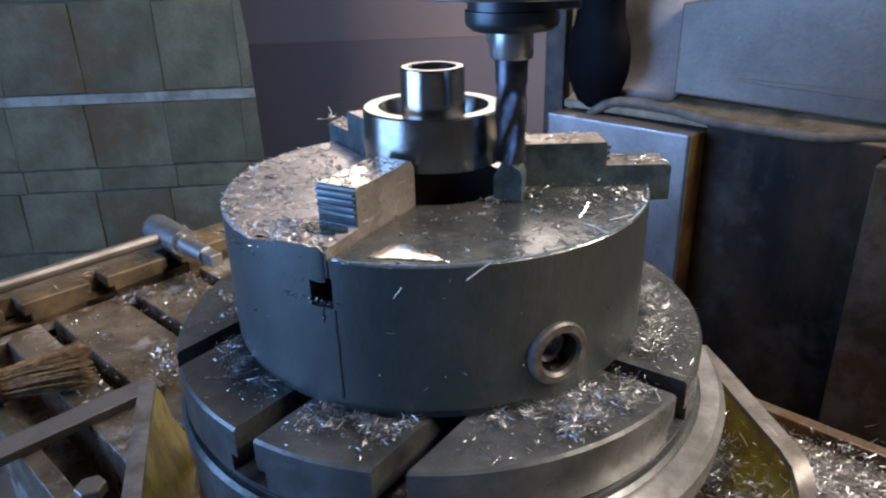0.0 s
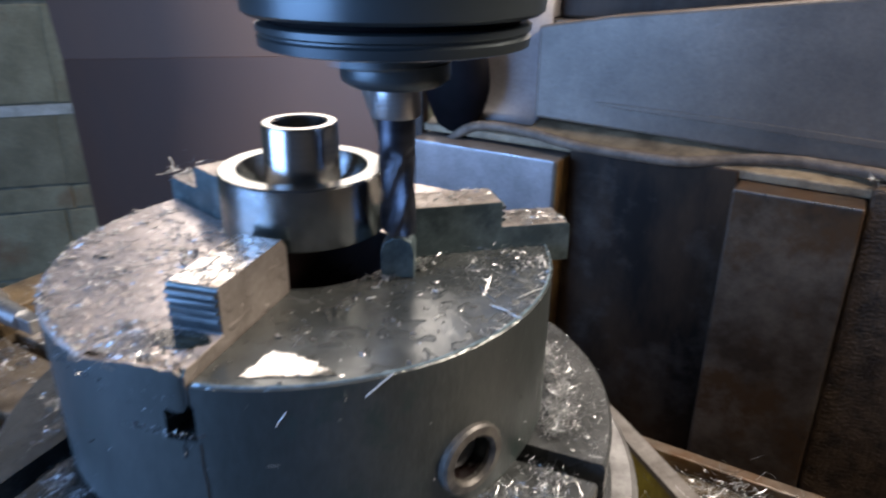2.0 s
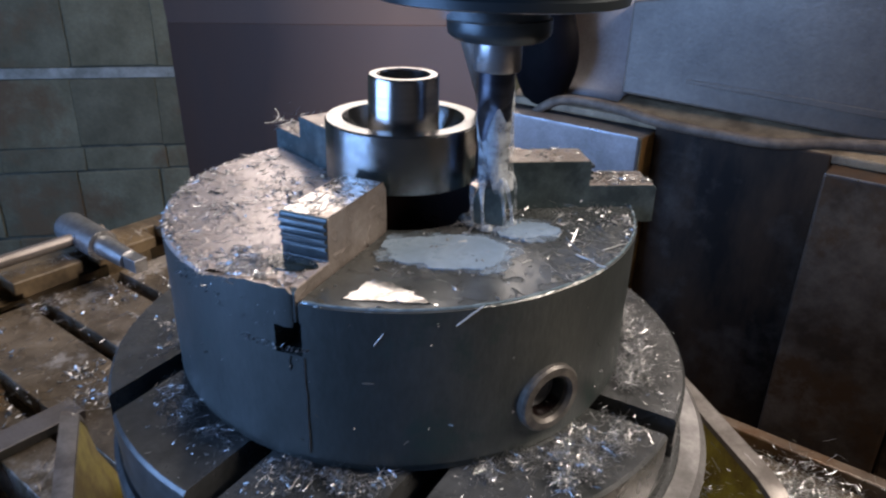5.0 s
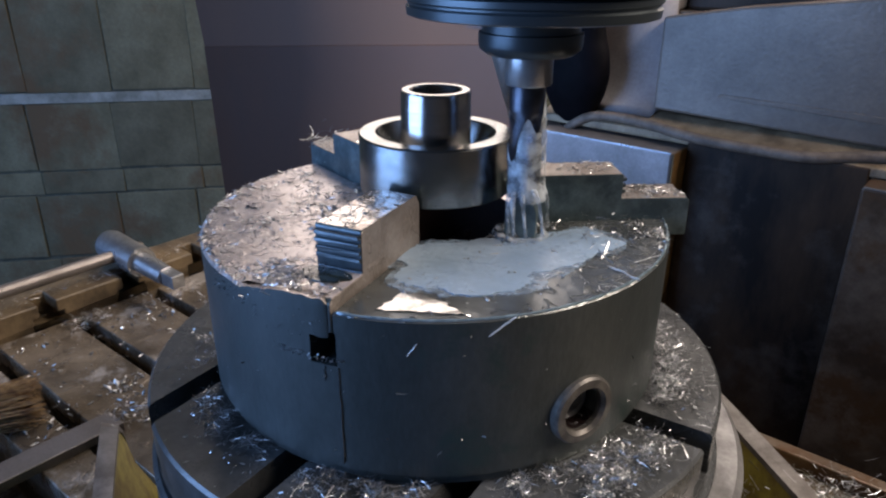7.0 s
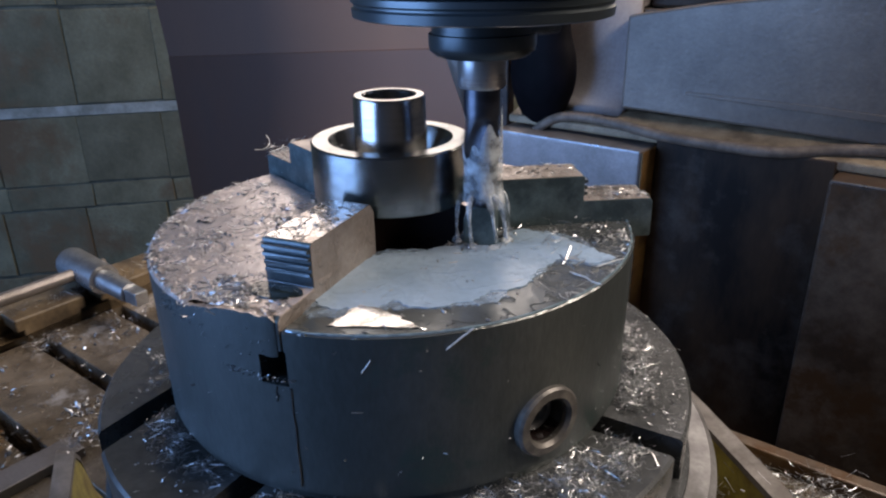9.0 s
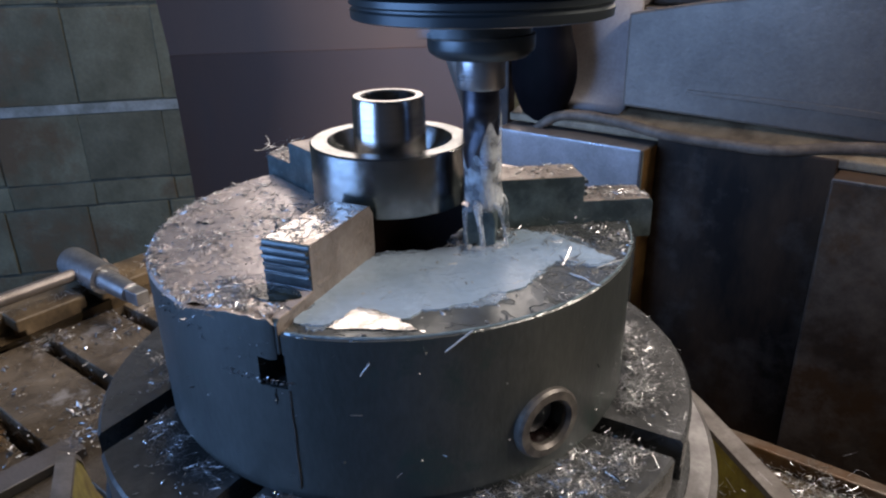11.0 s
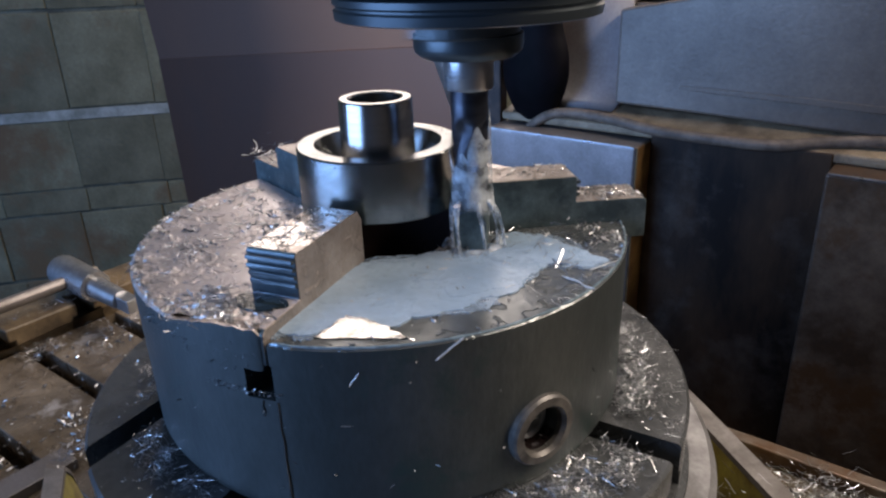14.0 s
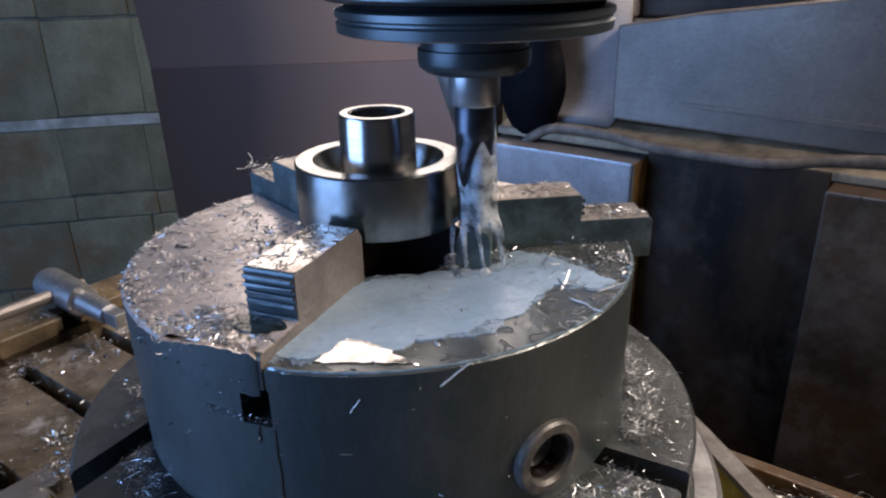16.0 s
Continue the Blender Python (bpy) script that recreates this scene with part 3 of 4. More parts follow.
# ---- three jaw chuck ----
chuck = thing("three_jaw_chuck", (0, 0, 0.0005), 0, "large worn steel three jaw chuck on the rotary table", "chuck")
JAWS = ((-120, 0.0), (0, -0.0085), (120, 0.0))
REACH = ((0.1250, 0.0890), (0.1365, 0.0955), (0.1330, 0.0955))
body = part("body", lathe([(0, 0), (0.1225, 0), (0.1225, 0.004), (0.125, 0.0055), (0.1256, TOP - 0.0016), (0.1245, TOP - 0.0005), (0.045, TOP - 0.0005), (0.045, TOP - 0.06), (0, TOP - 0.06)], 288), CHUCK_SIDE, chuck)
cut = []
for ang, off in JAWS:
    for w0, w1, z0, z1 in ((-0.0119, 0.0128, TOP - 0.0105, TOP + 0.02), (0.001, 0.0135, TOP - 0.026, TOP - 0.010)):
        c = box(0.03, 0.15, off + w0, off + w1, z0, z1)
        bmesh.ops.transform(c, matrix=pose(0, 0, 0, 0, 0, ang), verts=c.verts)
        cut.append(c)
SOCK = pose(0, 0, 0.0288, 0, 0, -63.2) @ pose(0.1255, 0, 0, 0, -90, 0)
cut.append(lathe([(0, -0.01), (0.0105, -0.01), (0.0105, 0.04), (0, 0.04)], 32, m=SOCK))
carve(body, cut)
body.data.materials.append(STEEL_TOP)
body.data.materials.append(BORE_SHADE)
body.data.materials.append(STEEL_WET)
# Bore walls and floor are painted black in place of deep shade.
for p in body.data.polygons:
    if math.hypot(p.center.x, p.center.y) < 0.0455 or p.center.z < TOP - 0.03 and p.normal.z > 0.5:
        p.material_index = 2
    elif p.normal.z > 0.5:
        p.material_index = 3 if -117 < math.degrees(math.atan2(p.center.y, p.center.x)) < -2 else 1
for p in body.data.polygons:
    p.use_smooth = False
md = body.modifiers.new("bevel", "BEVEL")
md.width, md.segments, md.limit_method, md.angle_limit = 0.0007, 2, "ANGLE", radians(50)
socket = part("key_socket", lathe([(0.0107, -0.004), (0.0168, -0.004), (0.0168, 0.0018), (0.0158, 0.0030), (0.0122, 0.0034), (0.0107, 0.0018)], 48, closed=True, m=SOCK @ pose(0, 0, 0.0, 180, 0, 0)), SOCKET, chuck, "raised worn steel ring round the key socket", smooth=True)
part("pinion", lathe([(0, -0.012), (0.0085, -0.012), (0.0085, 0.0), (0.006, 0.0), (0.006, -0.006), (0, -0.006)], 24, m=SOCK @ pose(0, 0, 0.006, 180, 0, 0)), CHROME, socket, "square drive pinion inside the socket")
for (ang, off), (rj, zs) in zip(JAWS, REACH):
    prof = [(0.0435, TOP - 0.0103), (0.0435, 0.1045), (0.047, 0.1095), (0.0975, 0.1095), (0.0985, 0.1085), (0.0985, zs + 0.0004), (rj - 0.002, zs), (rj, zs - 0.002), (rj, TOP - 0.0103)]
    bm = side_prism(prof, off - 0.0118, off + 0.0118)
    jaw = part("jaw", bm, JAW, chuck, "stepped steel chuck jaw", bevel=0.0006)
    jaw.matrix_basis = pose(0, 0, 0, 0, 0, ang)
    jaw.data.materials.append(DUSTY_LIT)
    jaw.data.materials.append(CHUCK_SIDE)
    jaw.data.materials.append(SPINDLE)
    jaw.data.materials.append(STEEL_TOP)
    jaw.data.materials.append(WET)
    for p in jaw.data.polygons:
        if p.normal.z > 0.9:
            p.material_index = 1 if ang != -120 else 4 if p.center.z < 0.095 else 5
        # The front jaw's right side takes the paler tan as painted lamp light.
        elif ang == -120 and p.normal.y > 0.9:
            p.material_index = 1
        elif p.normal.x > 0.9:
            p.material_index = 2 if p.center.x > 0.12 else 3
    for k, z in enumerate((0.1062, 0.1026, 0.0990, 0.0954) if zs < 0.092 else (0.1062, 0.1028, 0.0994)):
        bm = box(0.0986, 0.1006 - 0.0003 * k, off - 0.0112, off + 0.0112, z - 0.0009, z + 0.0009)
        for v in bm.verts:
            v.co += Vector((0.0009, 0.0005, 0.0004)) * noise.noise(v.co * 900 + Vector((ang, k, 0)))
        tooth = part("tooth", bm, SPINDLE, jaw, bevel=0.0003)

bm = bmesh.new()
rows = []
for i in range(25):
    a = radians(-115.3 - 23.7 * i / 24)
    row = []
    for k in range(11):
        r_ = 0.0985 + 0.0265 * k / 10
        lift = min(1.0, (1 - i / 24) / 0.6) * (0.0064 if i else 0.004) + 0.0009 * noise.noise((i * 0.5, k * 0.7, 2.0))
        lift *= 1.0 if k > 0 else 0.1
        row.append(bm.verts.new((r_ * math.cos(a), r_ * math.sin(a), TOP - 0.0006 + max(0.0, lift) * (1 if i < 24 else 0))))
    rows.append(row)
for p, q in zip(rows, rows[1:]):
    for k in range(10):
        bm.faces.new((p[k], p[k + 1], q[k + 1], q[k]))
for p in rows:
    out = p[10].co.xy.normalized() * (0.1263 if p is not rows[0] else 0.1258)
    p[10].co.xy = out
hang = [0.0118 + (0.0008 if i < 7 else 0.004) * noise.noise((i * 0.35, 5.0, 0)) if i < 15 else 0.0016 + 0.01 * max(0.0, (20 - i) / 5.0) for i in range(25)]
rim_lo = [bm.verts.new((p[10].co.x, p[10].co.y, TOP - h)) for p, h in zip(rows, hang)]
for i in range(24):
    f = bm.faces.new((rows[i][10], rows[i + 1][10], rim_lo[i + 1], rim_lo[i]))
    f.material_index = 1
    f = bm.faces.new((rim_lo[i], rim_lo[i + 1], rows[i + 1][9], rows[i][9]))
    f.material_index = 1
cake = part("caked_swarf", bm, STEEL_TOP, smooth=True)
cake.data.materials.append(CHUCK_SIDE)
tagged(cake, "oily caked swarf banked against the chuck jaw and over the rim", "swarf cake")

for ang, z_hi, z_lo, w in ((-113.6, 0.0575, 0.008, 0.0008), (-116.6, 0.0575, 0.050, 0.0005)):
    bm = bmesh.new()
    rows = []
    for i in range(15):
        f = i / 14
        z = z_hi + (z_lo - z_hi) * f
        half = w * (0.75 + 0.5 * noise.noise((ang, f * 5, 0)) + 0.35 * f ** 4) * (1.0 if i < 14 else 0.4)
        mid = radians(ang) + 0.006 * noise.noise((f * 4, ang, 3))
        rows.append([bm.verts.new((q * math.cos(mid + h * half / 0.1257), q * math.sin(mid + h * half / 0.1257), z)) for h, q in ((-1, 0.1254), (-0.6, 0.1259), (0.6, 0.1259), (1, 0.1254))])
    for p, q in zip(rows, rows[1:]):
        for k in range(4):
            bm.faces.new((p[k], p[(k + 1) % 4], q[(k + 1) % 4], q[k]))
    bm.faces.new(rows[0]), bm.faces.new(rows[-1])
    part("oil_drip", bm, DRIP, chuck, "dark run of oil down the side", smooth=True)

# ---- the part being cut ----
work = thing("ring_workpiece", (0, 0, 0.0995), 0, "freshly turned steel ring with a tall central sleeve", "workpiece")
part("ring", lathe([(0.0400, 0.0), (0.0410, 0.001), (0.0410, 0.0295), (0.0402, 0.0305), (0.0322, 0.0305), (0.0316, 0.0298), (0.0268, 0.0172), (0.017, 0.0165), (0.017, 0.0)], 128, closed=True), TURNED, work, smooth=True)
part("sleeve", lathe([(0.0135, 0.0), (0.0211, 0.0), (0.0211, 0.0205), (0.0207, 0.0217), (0.0187, 0.0232), (0.0184, 0.0512), (0.0176, 0.0524), (0.0140, 0.0524), (0.0132, 0.0514)], 96, closed=True), BRIGHT, work, smooth=True)
AXIS = (0.041, -0.036)
lug = thing("cut_lug", (AXIS[0], AXIS[1], TOP + 0.0002), -16, "small rounded steel lug under the cutter", "lug")
outl = [(-0.008, 0), (-0.008, 0.0135), (-0.006, 0.018), (-0.002, 0.0203), (0.003, 0.0203), (0.0065, 0.0182), (0.008, 0.014), (0.008, 0)]
part("block", side_prism(outl, -0.0075, 0.0075), JAW, lug, bevel=0.0007)

# ---- spindle ----
SP = (AXIS[0], AXIS[1], 0.1049)
spindle = thing("milling_spindle", SP, 0, "rotating milling spindle with a fluted end mill", "spindle")


def cutter_mesh(r=0.0085, length=0.0565, flutes=4, rings=40, n=48):
    bm = bmesh.new()
    rows = []
    for i in range(rings + 1):
        z = length * i / rings
        depth = max(0.0, min(1.0, (0.043 - z) / 0.006))
        twist = z * 62
        row = []
        for k in range(n):
            a = 2 * math.pi * k / n
            s = ((a - twist) * flutes / (2 * math.pi)) % 1.0
            cutd = 0.42 * depth * max(0.0, math.sin(math.pi * min(1, s * 1.45))) ** 0.8 if s < 0.69 else 0.0
            rr = r * (1 - cutd)
            row.append(bm.verts.new((rr * math.cos(a), rr * math.sin(a), z)))
        rows.append(row)
    for a, b in zip(rows, rows[1:]):
        for k in range(n):
            bm.faces.new((a[k], a[(k + 1) % n], b[(k + 1) % n], b[k]))
    bm.faces.new(rows[0]), bm.faces.new(rows[-1])
    return bm


part("end_mill", cutter_mesh(), TOOL, spindle, "fluted blued steel end mill", smooth=True)
part("holder", lathe([(0.0, 0.0555), (0.0105, 0.0555), (0.0112, 0.0565), (0.0112, 0.0695), (0.0, 0.0695)], 48), CHROME, spindle, smooth=True)
part("collar", lathe([(0.0, 0.0695), (0.0205, 0.0697), (0.0236, 0.0722), (0.0242, 0.0745), (0.0242, 0.0795), (0.0228, 0.0799), (0.0228, 0.0867), (0.0, 0.0867)], 64), SPINDLE, spindle, smooth=True)
part("clamp_lug", prism([(0.0, -0.016), (0.026, -0.014), (0.034, -0.008), (0.034, 0.008), (0.026, 0.014), (0.0, 0.016)], 0.0797, 0.0868), SPINDLE, spindle, "dark green clamp lug", bevel=0.001)
part("disc", lathe([(0.0, 0.087), (0.0555, 0.087), (0.0572, 0.0876), (0.0576, 0.0912), (0.0566, 0.0921), (0.0566, 0.0929), (0.0578, 0.0938), (0.0578, 0.0962), (0.0560, 0.0970), (0.0, 0.0970)], 96), SPINDLE, spindle, smooth=True)
# The neck is coloured black to paint the shaded gap under the nose.
part("neck", lathe([(0.0, 0.0970), (0.0535, 0.0970), (0.0540, 0.0998), (0.0, 0.0998)], 64), BLACK, spindle, smooth=True)
part("nose", lathe([(0.0, 0.0998), (0.0610, 0.0998), (0.0632, 0.1014), (0.0640, 0.116), (0.0645, 0.20), (0, 0.20)], 96), SPINDLE, spindle, "dark polished spindle nose", smooth=True)
quill = part("quill", lathe([(0.0, 0.0), (0.075, 0.0), (0.08, 0.005), (0.08, 0.2), (0, 0.2)], 64), CASTING, col, smooth=True)
arm = part("overarm", box(-0.1, 0.1, -0.1, 0.75, 0.2005, 0.45), CASTING, col, bevel=0.01)
for o in (quill, arm):
    o.matrix_basis = col.matrix_basis.inverted() @ pose(SP[0], SP[1], SP[2] + 0.2005, 0, 0, TURN)

nozzle = thing("coolant_nozzle", (0.045, 0.02, 0.132), 0, "tapered grey coolant nozzle behind the cutter", "nozzle")
part("tip", lathe([(0, 0), (0.0028, 0.0), (0.0034, 0.004), (0.0165, 0.044), (0.0165, 0.13), (0, 0.13)], 32), NOZZLE, nozzle, smooth=True)

# ---- wrench, bar and brush on the machine table ----
wrench = thing("chuck_key", machine(-0.53, 0.05, -0.115 + 0.0003), TURN, "polished steel T handle chuck key with a long bar", "chuck key")
part("head", tube([(0.0, 0, 0.018), (0.004, 0, 0.018), (0.07, 0, 0.016)], [0.0165, 0.0175, 0.0165], 24), CHROME, wrench, smooth=True)
part("shank", tube([(0.0705, 0, 0.016), (0.12, 0, 0.0145)], [0.0115, 0.0105], 20), CHROME, wrench, smooth=True)
part("square_end", box(0.1202, 0.142, -0.007, 0.007, 0.0078, 0.0218), CHROME, wrench, bevel=0.0008)
part("handle_bar", tube([(0.035, 0.02, 0.0175), (0.03, -0.31, 0.0145)], 0.0068, 16), BAR, wrench, "long dull round handle bar", smooth=True)
nut = thing("clamp_nut", (-0.252, -0.006, ZT + 0.0002), 20, "small dull steel clamp nut on the machine table", "nut")
part("body", lathe([(0.0, 0.0), (0.0105, 0.0), (0.0110, 0.001), (0.0110, 0.008), (0.0100, 0.0092), (0.0, 0.0092)], 6), BAR, nut, bevel=0.0006)
bar = tagged(part("flat_bar", box(-0.002, 0.022, -0.34, 0.02, 0.0, 0.008), BAR, bevel=0.0008), "flat grey steel bar lying across the table", "steel bar")
bar.matrix_basis = pose(*machine(-0.278, -0.105, ZT + 0.0003), 0, 0, TURN)
brush = thing("brush", machine(-0.35, -0.19, ZT + 0.0005), TURN + 72, "old oily brush with straw coloured bristles", "brush")
part("handle", tube([(-0.14, 0, 0.016), (-0.06, 0, 0.016), (-0.02, 0, 0.016)], [0.009, 0.012, 0.015], 16), WOOD, brush, smooth=True)
part("ferrule", tube([(-0.02, 0, 0.016), (0.006, 0, 0.016)], 0.0158, 20), WOOD, brush, "dark ferrule", smooth=True)
bm = bmesh.new()
rnd = random.Random(3)
for i in range(420):
    a, q = rnd.uniform(0, 2 * math.pi), math.sqrt(rnd.random())
    y0, z0 = 0.014 * q * math.cos(a), 0.0155 + 0.014 * q * math.sin(a)
    L = rnd.uniform(0.055, 0.075)
    y1, z1 = y0 * 1.7 + rnd.uniform(-0.006, 0.006), max(0.0012, z0 * 1.15 + rnd.uniform(-0.006, 0.004))
    tube([(0.004, y0, z0), (0.004 + L * 0.5, (y0 + y1) / 2, (z0 + z1) / 2 + 0.001), (0.004 + L, y1, z1)], [0.0007, 0.0007, 0.0003], 4, bm)
tagged(part("bristles", bm, BRISTLE, brush, "splayed straw bristles"), kind="stuff")

# ---- swarf ----


def swarf(name, places, seed, label, size=(0.0015, 0.0085), width=0.00036):
    """Curled slivers; places gives a function of the random source that returns x, y, z."""
    rng = random.Random(seed)
    bm = bmesh.new()
    for count, where in places:
        for i in range(count):
            p = where(rng)
            L, w, curl = size[0] + (size[1] - size[0]) * rng.random() ** 2.2, width * rng.uniform(0.35, 1.1), rng.gauss(0, 0.45)
            tilt, head_ = rng.uniform(-0.25, 0.5), rng.uniform(0, 2 * math.pi)
            m = Matrix.Translation(p) @ Euler((rng.uniform(-0.8, 0.8), -tilt, head_)).to_matrix().to_4x4()
            n = 4
            row = []
            for k in range(n + 1):
                s = k / n - 0.5
                x, y, z = L * s, L * curl * s * s, 0.0006 + abs(L * curl * 0.3) * s * s
                row.append((bm.verts.new(m @ Vector((x, y - w / 2, z))), bm.verts.new(m @ Vector((x, y + w / 2, z + w * 0.5)))))
            for a, b in zip(row, row[1:]):
                bm.faces.new((a[0], b[0], b[1], a[1]))
    ob = part(name, bm, CHIP)
    return tagged(ob, label, "swarf", kind="stuff")


def ring_zone(r0, r1, a0, a1, z):
    def where(g):
        a, q = radians(g.uniform(a0, a1)), math.sqrt(g.uniform(r0 * r0, r1 * r1))
        return (q * math.cos(a), q * math.sin(a), z)
    return where


def on_rotary(where):
    """Slivers over a slot lie on its floor."""
    def place(g):
        x, y, z = where(g)
        for off, ang in ((-0.085, -127), (0.0, -127), (0.0755, -127), (-0.006, -38)):
            if abs(y * math.cos(radians(ang)) - x * math.sin(radians(ang)) - off) < 0.0095:
                z = -0.0272
        return (x, y, z)
    return place


def box_zone(a0, a1, b0, b1, z, lump=0.0):
    def where(g):
        x, y, _ = machine(g.uniform(a0, a1), g.uniform(b0, b1), z)
        return (x, y, z + abs(g.gauss(0, lump)))
    return where


def jaw_zone(ang, off, r0, r1, z):
    def where(g):
        q, w = g.uniform(r0, r1), off + g.uniform(-0.0105, 0.0105)
        a = radians(ang)
        return (q * math.cos(a) - w * math.sin(a), q * math.sin(a) + w * math.cos(a), z)
    return where


def side_zone(a0, a1, z0, z1):
    def where(g):
        a = radians(g.uniform(a0, a1))
        return (0.1257 * math.cos(a), 0.1257 * math.sin(a), g.uniform(z0, z1))
    return where


def spot(x, y, s, z, lump):
    return lambda g: (x + g.gauss(0, s), y + g.gauss(0, s), z + abs(g.gauss(0, lump)))


def clumps(where, n, seed, spread, lump):
    """Slivers gathered in n small heaps inside a zone."""
    g0 = random.Random(seed)
    mids = [where(g0) for _ in range(n)]

    def place(g):
        x, y, z = g.choice(mids)
        return (x + g.gauss(0, spread), y + g.gauss(0, spread), z + abs(g.gauss(0, lump)))
    return place


FACE = TOP + 0.0005
swarf("chuck_swarf", [(80, ring_zone(0.05, 0.122, 140, 228, FACE)), (620, clumps(ring_zone(0.055, 0.118, 140, 226, FACE), 26, 5, 0.0034, 0.0008)), (120, spot(-0.085, -0.02, 0.012, FACE, 0.001)),
                      (150, spot(-0.077, -0.088, 0.007, TOP + 0.003, 0.0015)), (70, spot(-0.07, -0.075, 0.01, FACE, 0.0015)), (90, spot(-0.05, 0.1, 0.01, FACE, 0.002)),
                      (40, ring_zone(0.055, 0.121, -100, -12, FACE)), (150, spot(0.08, -0.042, 0.012, FACE, 0.002)), (130, ring_zone(0.117, 0.1245, 150, 232, TOP + 0.001)),
                      (90, ring_zone(0.1205, 0.1245, -60, -5, FACE)), (160, clumps(ring_zone(0.106, 0.124, -128, -122, TOP + 0.005), 10, 9, 0.003, 0.001))], 11, "bright steel slivers scattered over the chuck face")
swarf("curled_swarf", [(26, spot(-0.066, 0.112, 0.008, 0.0965, 0.004)), (10, spot(0.080, -0.070, 0.004, TOP + 0.0008, 0.0006)), (12, spot(0.118, -0.0085, 0.004, 0.0962, 0.001)), (8, spot(-0.075, -0.085, 0.006, TOP + 0.004, 0.001))], 19, "long bright curls of steel swarf", size=(0.006, 0.018), width=0.0007)
swarf("clinging_swarf", [(36, side_zone(-215, -95, 0.012, TOP - 0.004)), (50, side_zone(-150, -118, TOP - 0.016, TOP - 0.002)), (12, side_zone(-95, -10, 0.01, TOP - 0.004))], 23, "small slivers clinging to the oily chuck side", size=(0.001, 0.005), width=0.0005)
swarf("jaw_swarf", [(110, jaw_zone(-120, 0, 0.05, 0.097, 0.1102)), (120, jaw_zone(-120, 0, 0.104, 0.125, 0.0894)), (110, jaw_zone(0, -0.0085, 0.05, 0.097, 0.1102)),
                    (330, jaw_zone(0, -0.0085, 0.1, 0.134, 0.096)), (240, jaw_zone(120, 0, 0.1, 0.134, 0.096)), (40, jaw_zone(120, 0, 0.05, 0.097, 0.1102))], 12, "bright steel slivers on the jaw steps", size=(0.001, 0.0065))
swarf("rotary_swarf", [(n, on_rotary(w)) for n, w in (
    (2200, clumps(ring_zone(0.129, 0.142, -33, 2, 0.001), 26, 1, 0.0028, 0.003)), (160, ring_zone(0.13, 0.158, -33, 10, 0.001)),
    (2200, clumps(ring_zone(0.129, 0.15, -80, -42, 0.001), 30, 2, 0.0032, 0.002)), (200, ring_zone(0.127, 0.16, -88, -42, 0.001)),
    (900, clumps(ring_zone(0.128, 0.138, -185, -130, 0.001), 24, 3, 0.0028, 0.002)), (900, clumps(ring_zone(0.128, 0.145, -122, -92, 0.001), 20, 4, 0.003, 0.0015)),
    (120, ring_zone(0.154, 0.161, -40, 20, 0.0005)))], 13, "heaps of bright slivers round the chuck base", size=(0.0015, 0.0085), width=0.00026)
swarf("table_swarf", [(700, box_zone(-0.31, -0.245, 0.01, 0.075, ZT + 0.001, 0.004)), (220, box_zone(-0.47, -0.44, -0.04, 0.0, ZT + 0.001, 0.003)),
                      (220, box_zone(-0.5, -0.478, -0.1, 0.12, -0.114, 0.003)), (100, box_zone(-0.47, -0.25, -0.1, 0.1, ZT + 0.001)),
                      (1800, box_zone(0.17, 0.36, 0.08, 0.205, ZT + 0.001, 0.003)), (2600, spot(0.193, -0.03, 0.012, ZT + 0.012, 0.018)), (2000, spot(0.196, -0.08, 0.012, ZT + 0.01, 0.02)),
                      (2600, spot(0.272, -0.035, 0.02, ZT + 0.004, 0.007)), (90, spot(-0.2, 0.035, 0.007, -0.066, 0.003))], 14, "piles of bright swarf on the machine table", size=(0.003, 0.012), width=0.00045)



def crumbs(name, places, seed, label, size=(0.0005, 0.0016)):
    """Flattened faceted flakes and lumps of swarf."""
    rng = random.Random(seed)
    verts, faces = [], []
    for count, where in places:
        for _ in range(count):
            m = Matrix.Translation(where(rng)) @ Euler((rng.gauss(0, 0.35), rng.gauss(0, 0.35), rng.uniform(0, 6.28))).to_matrix().to_4x4()
            q = size[0] + (size[1] - size[0]) * rng.random() ** 2
            k = len(verts)
            long, flat = rng.uniform(1.0, 2.4), rng.uniform(0.18, 0.5)
            for x, y, z in ((1, 0.2, 0), (0.1, 0.8, 0.1), (-1, -0.1, 0), (-0.2, -0.7, -0.1), (0.15, 0, 1), (0, 0.1, -1)):
                verts.append(m @ Vector((q * x * long * rng.uniform(0.6, 1.2), q * y * rng.uniform(0.5, 1.2), q * z * flat + q * flat * 0.6)))
            faces += [(k + a, k + b, k + c) for a, b, c in ((0, 1, 4), (1, 2, 4), (2, 3, 4), (3, 0, 4), (1, 0, 5), (2, 1, 5), (3, 2, 5), (0, 3, 5))]
    me = bpy.data.meshes.new(name)
    me.from_pydata(verts, [], faces)
    me.materials.append(CHIP)
    return tagged(new(name, me), label, "swarf", kind="stuff")


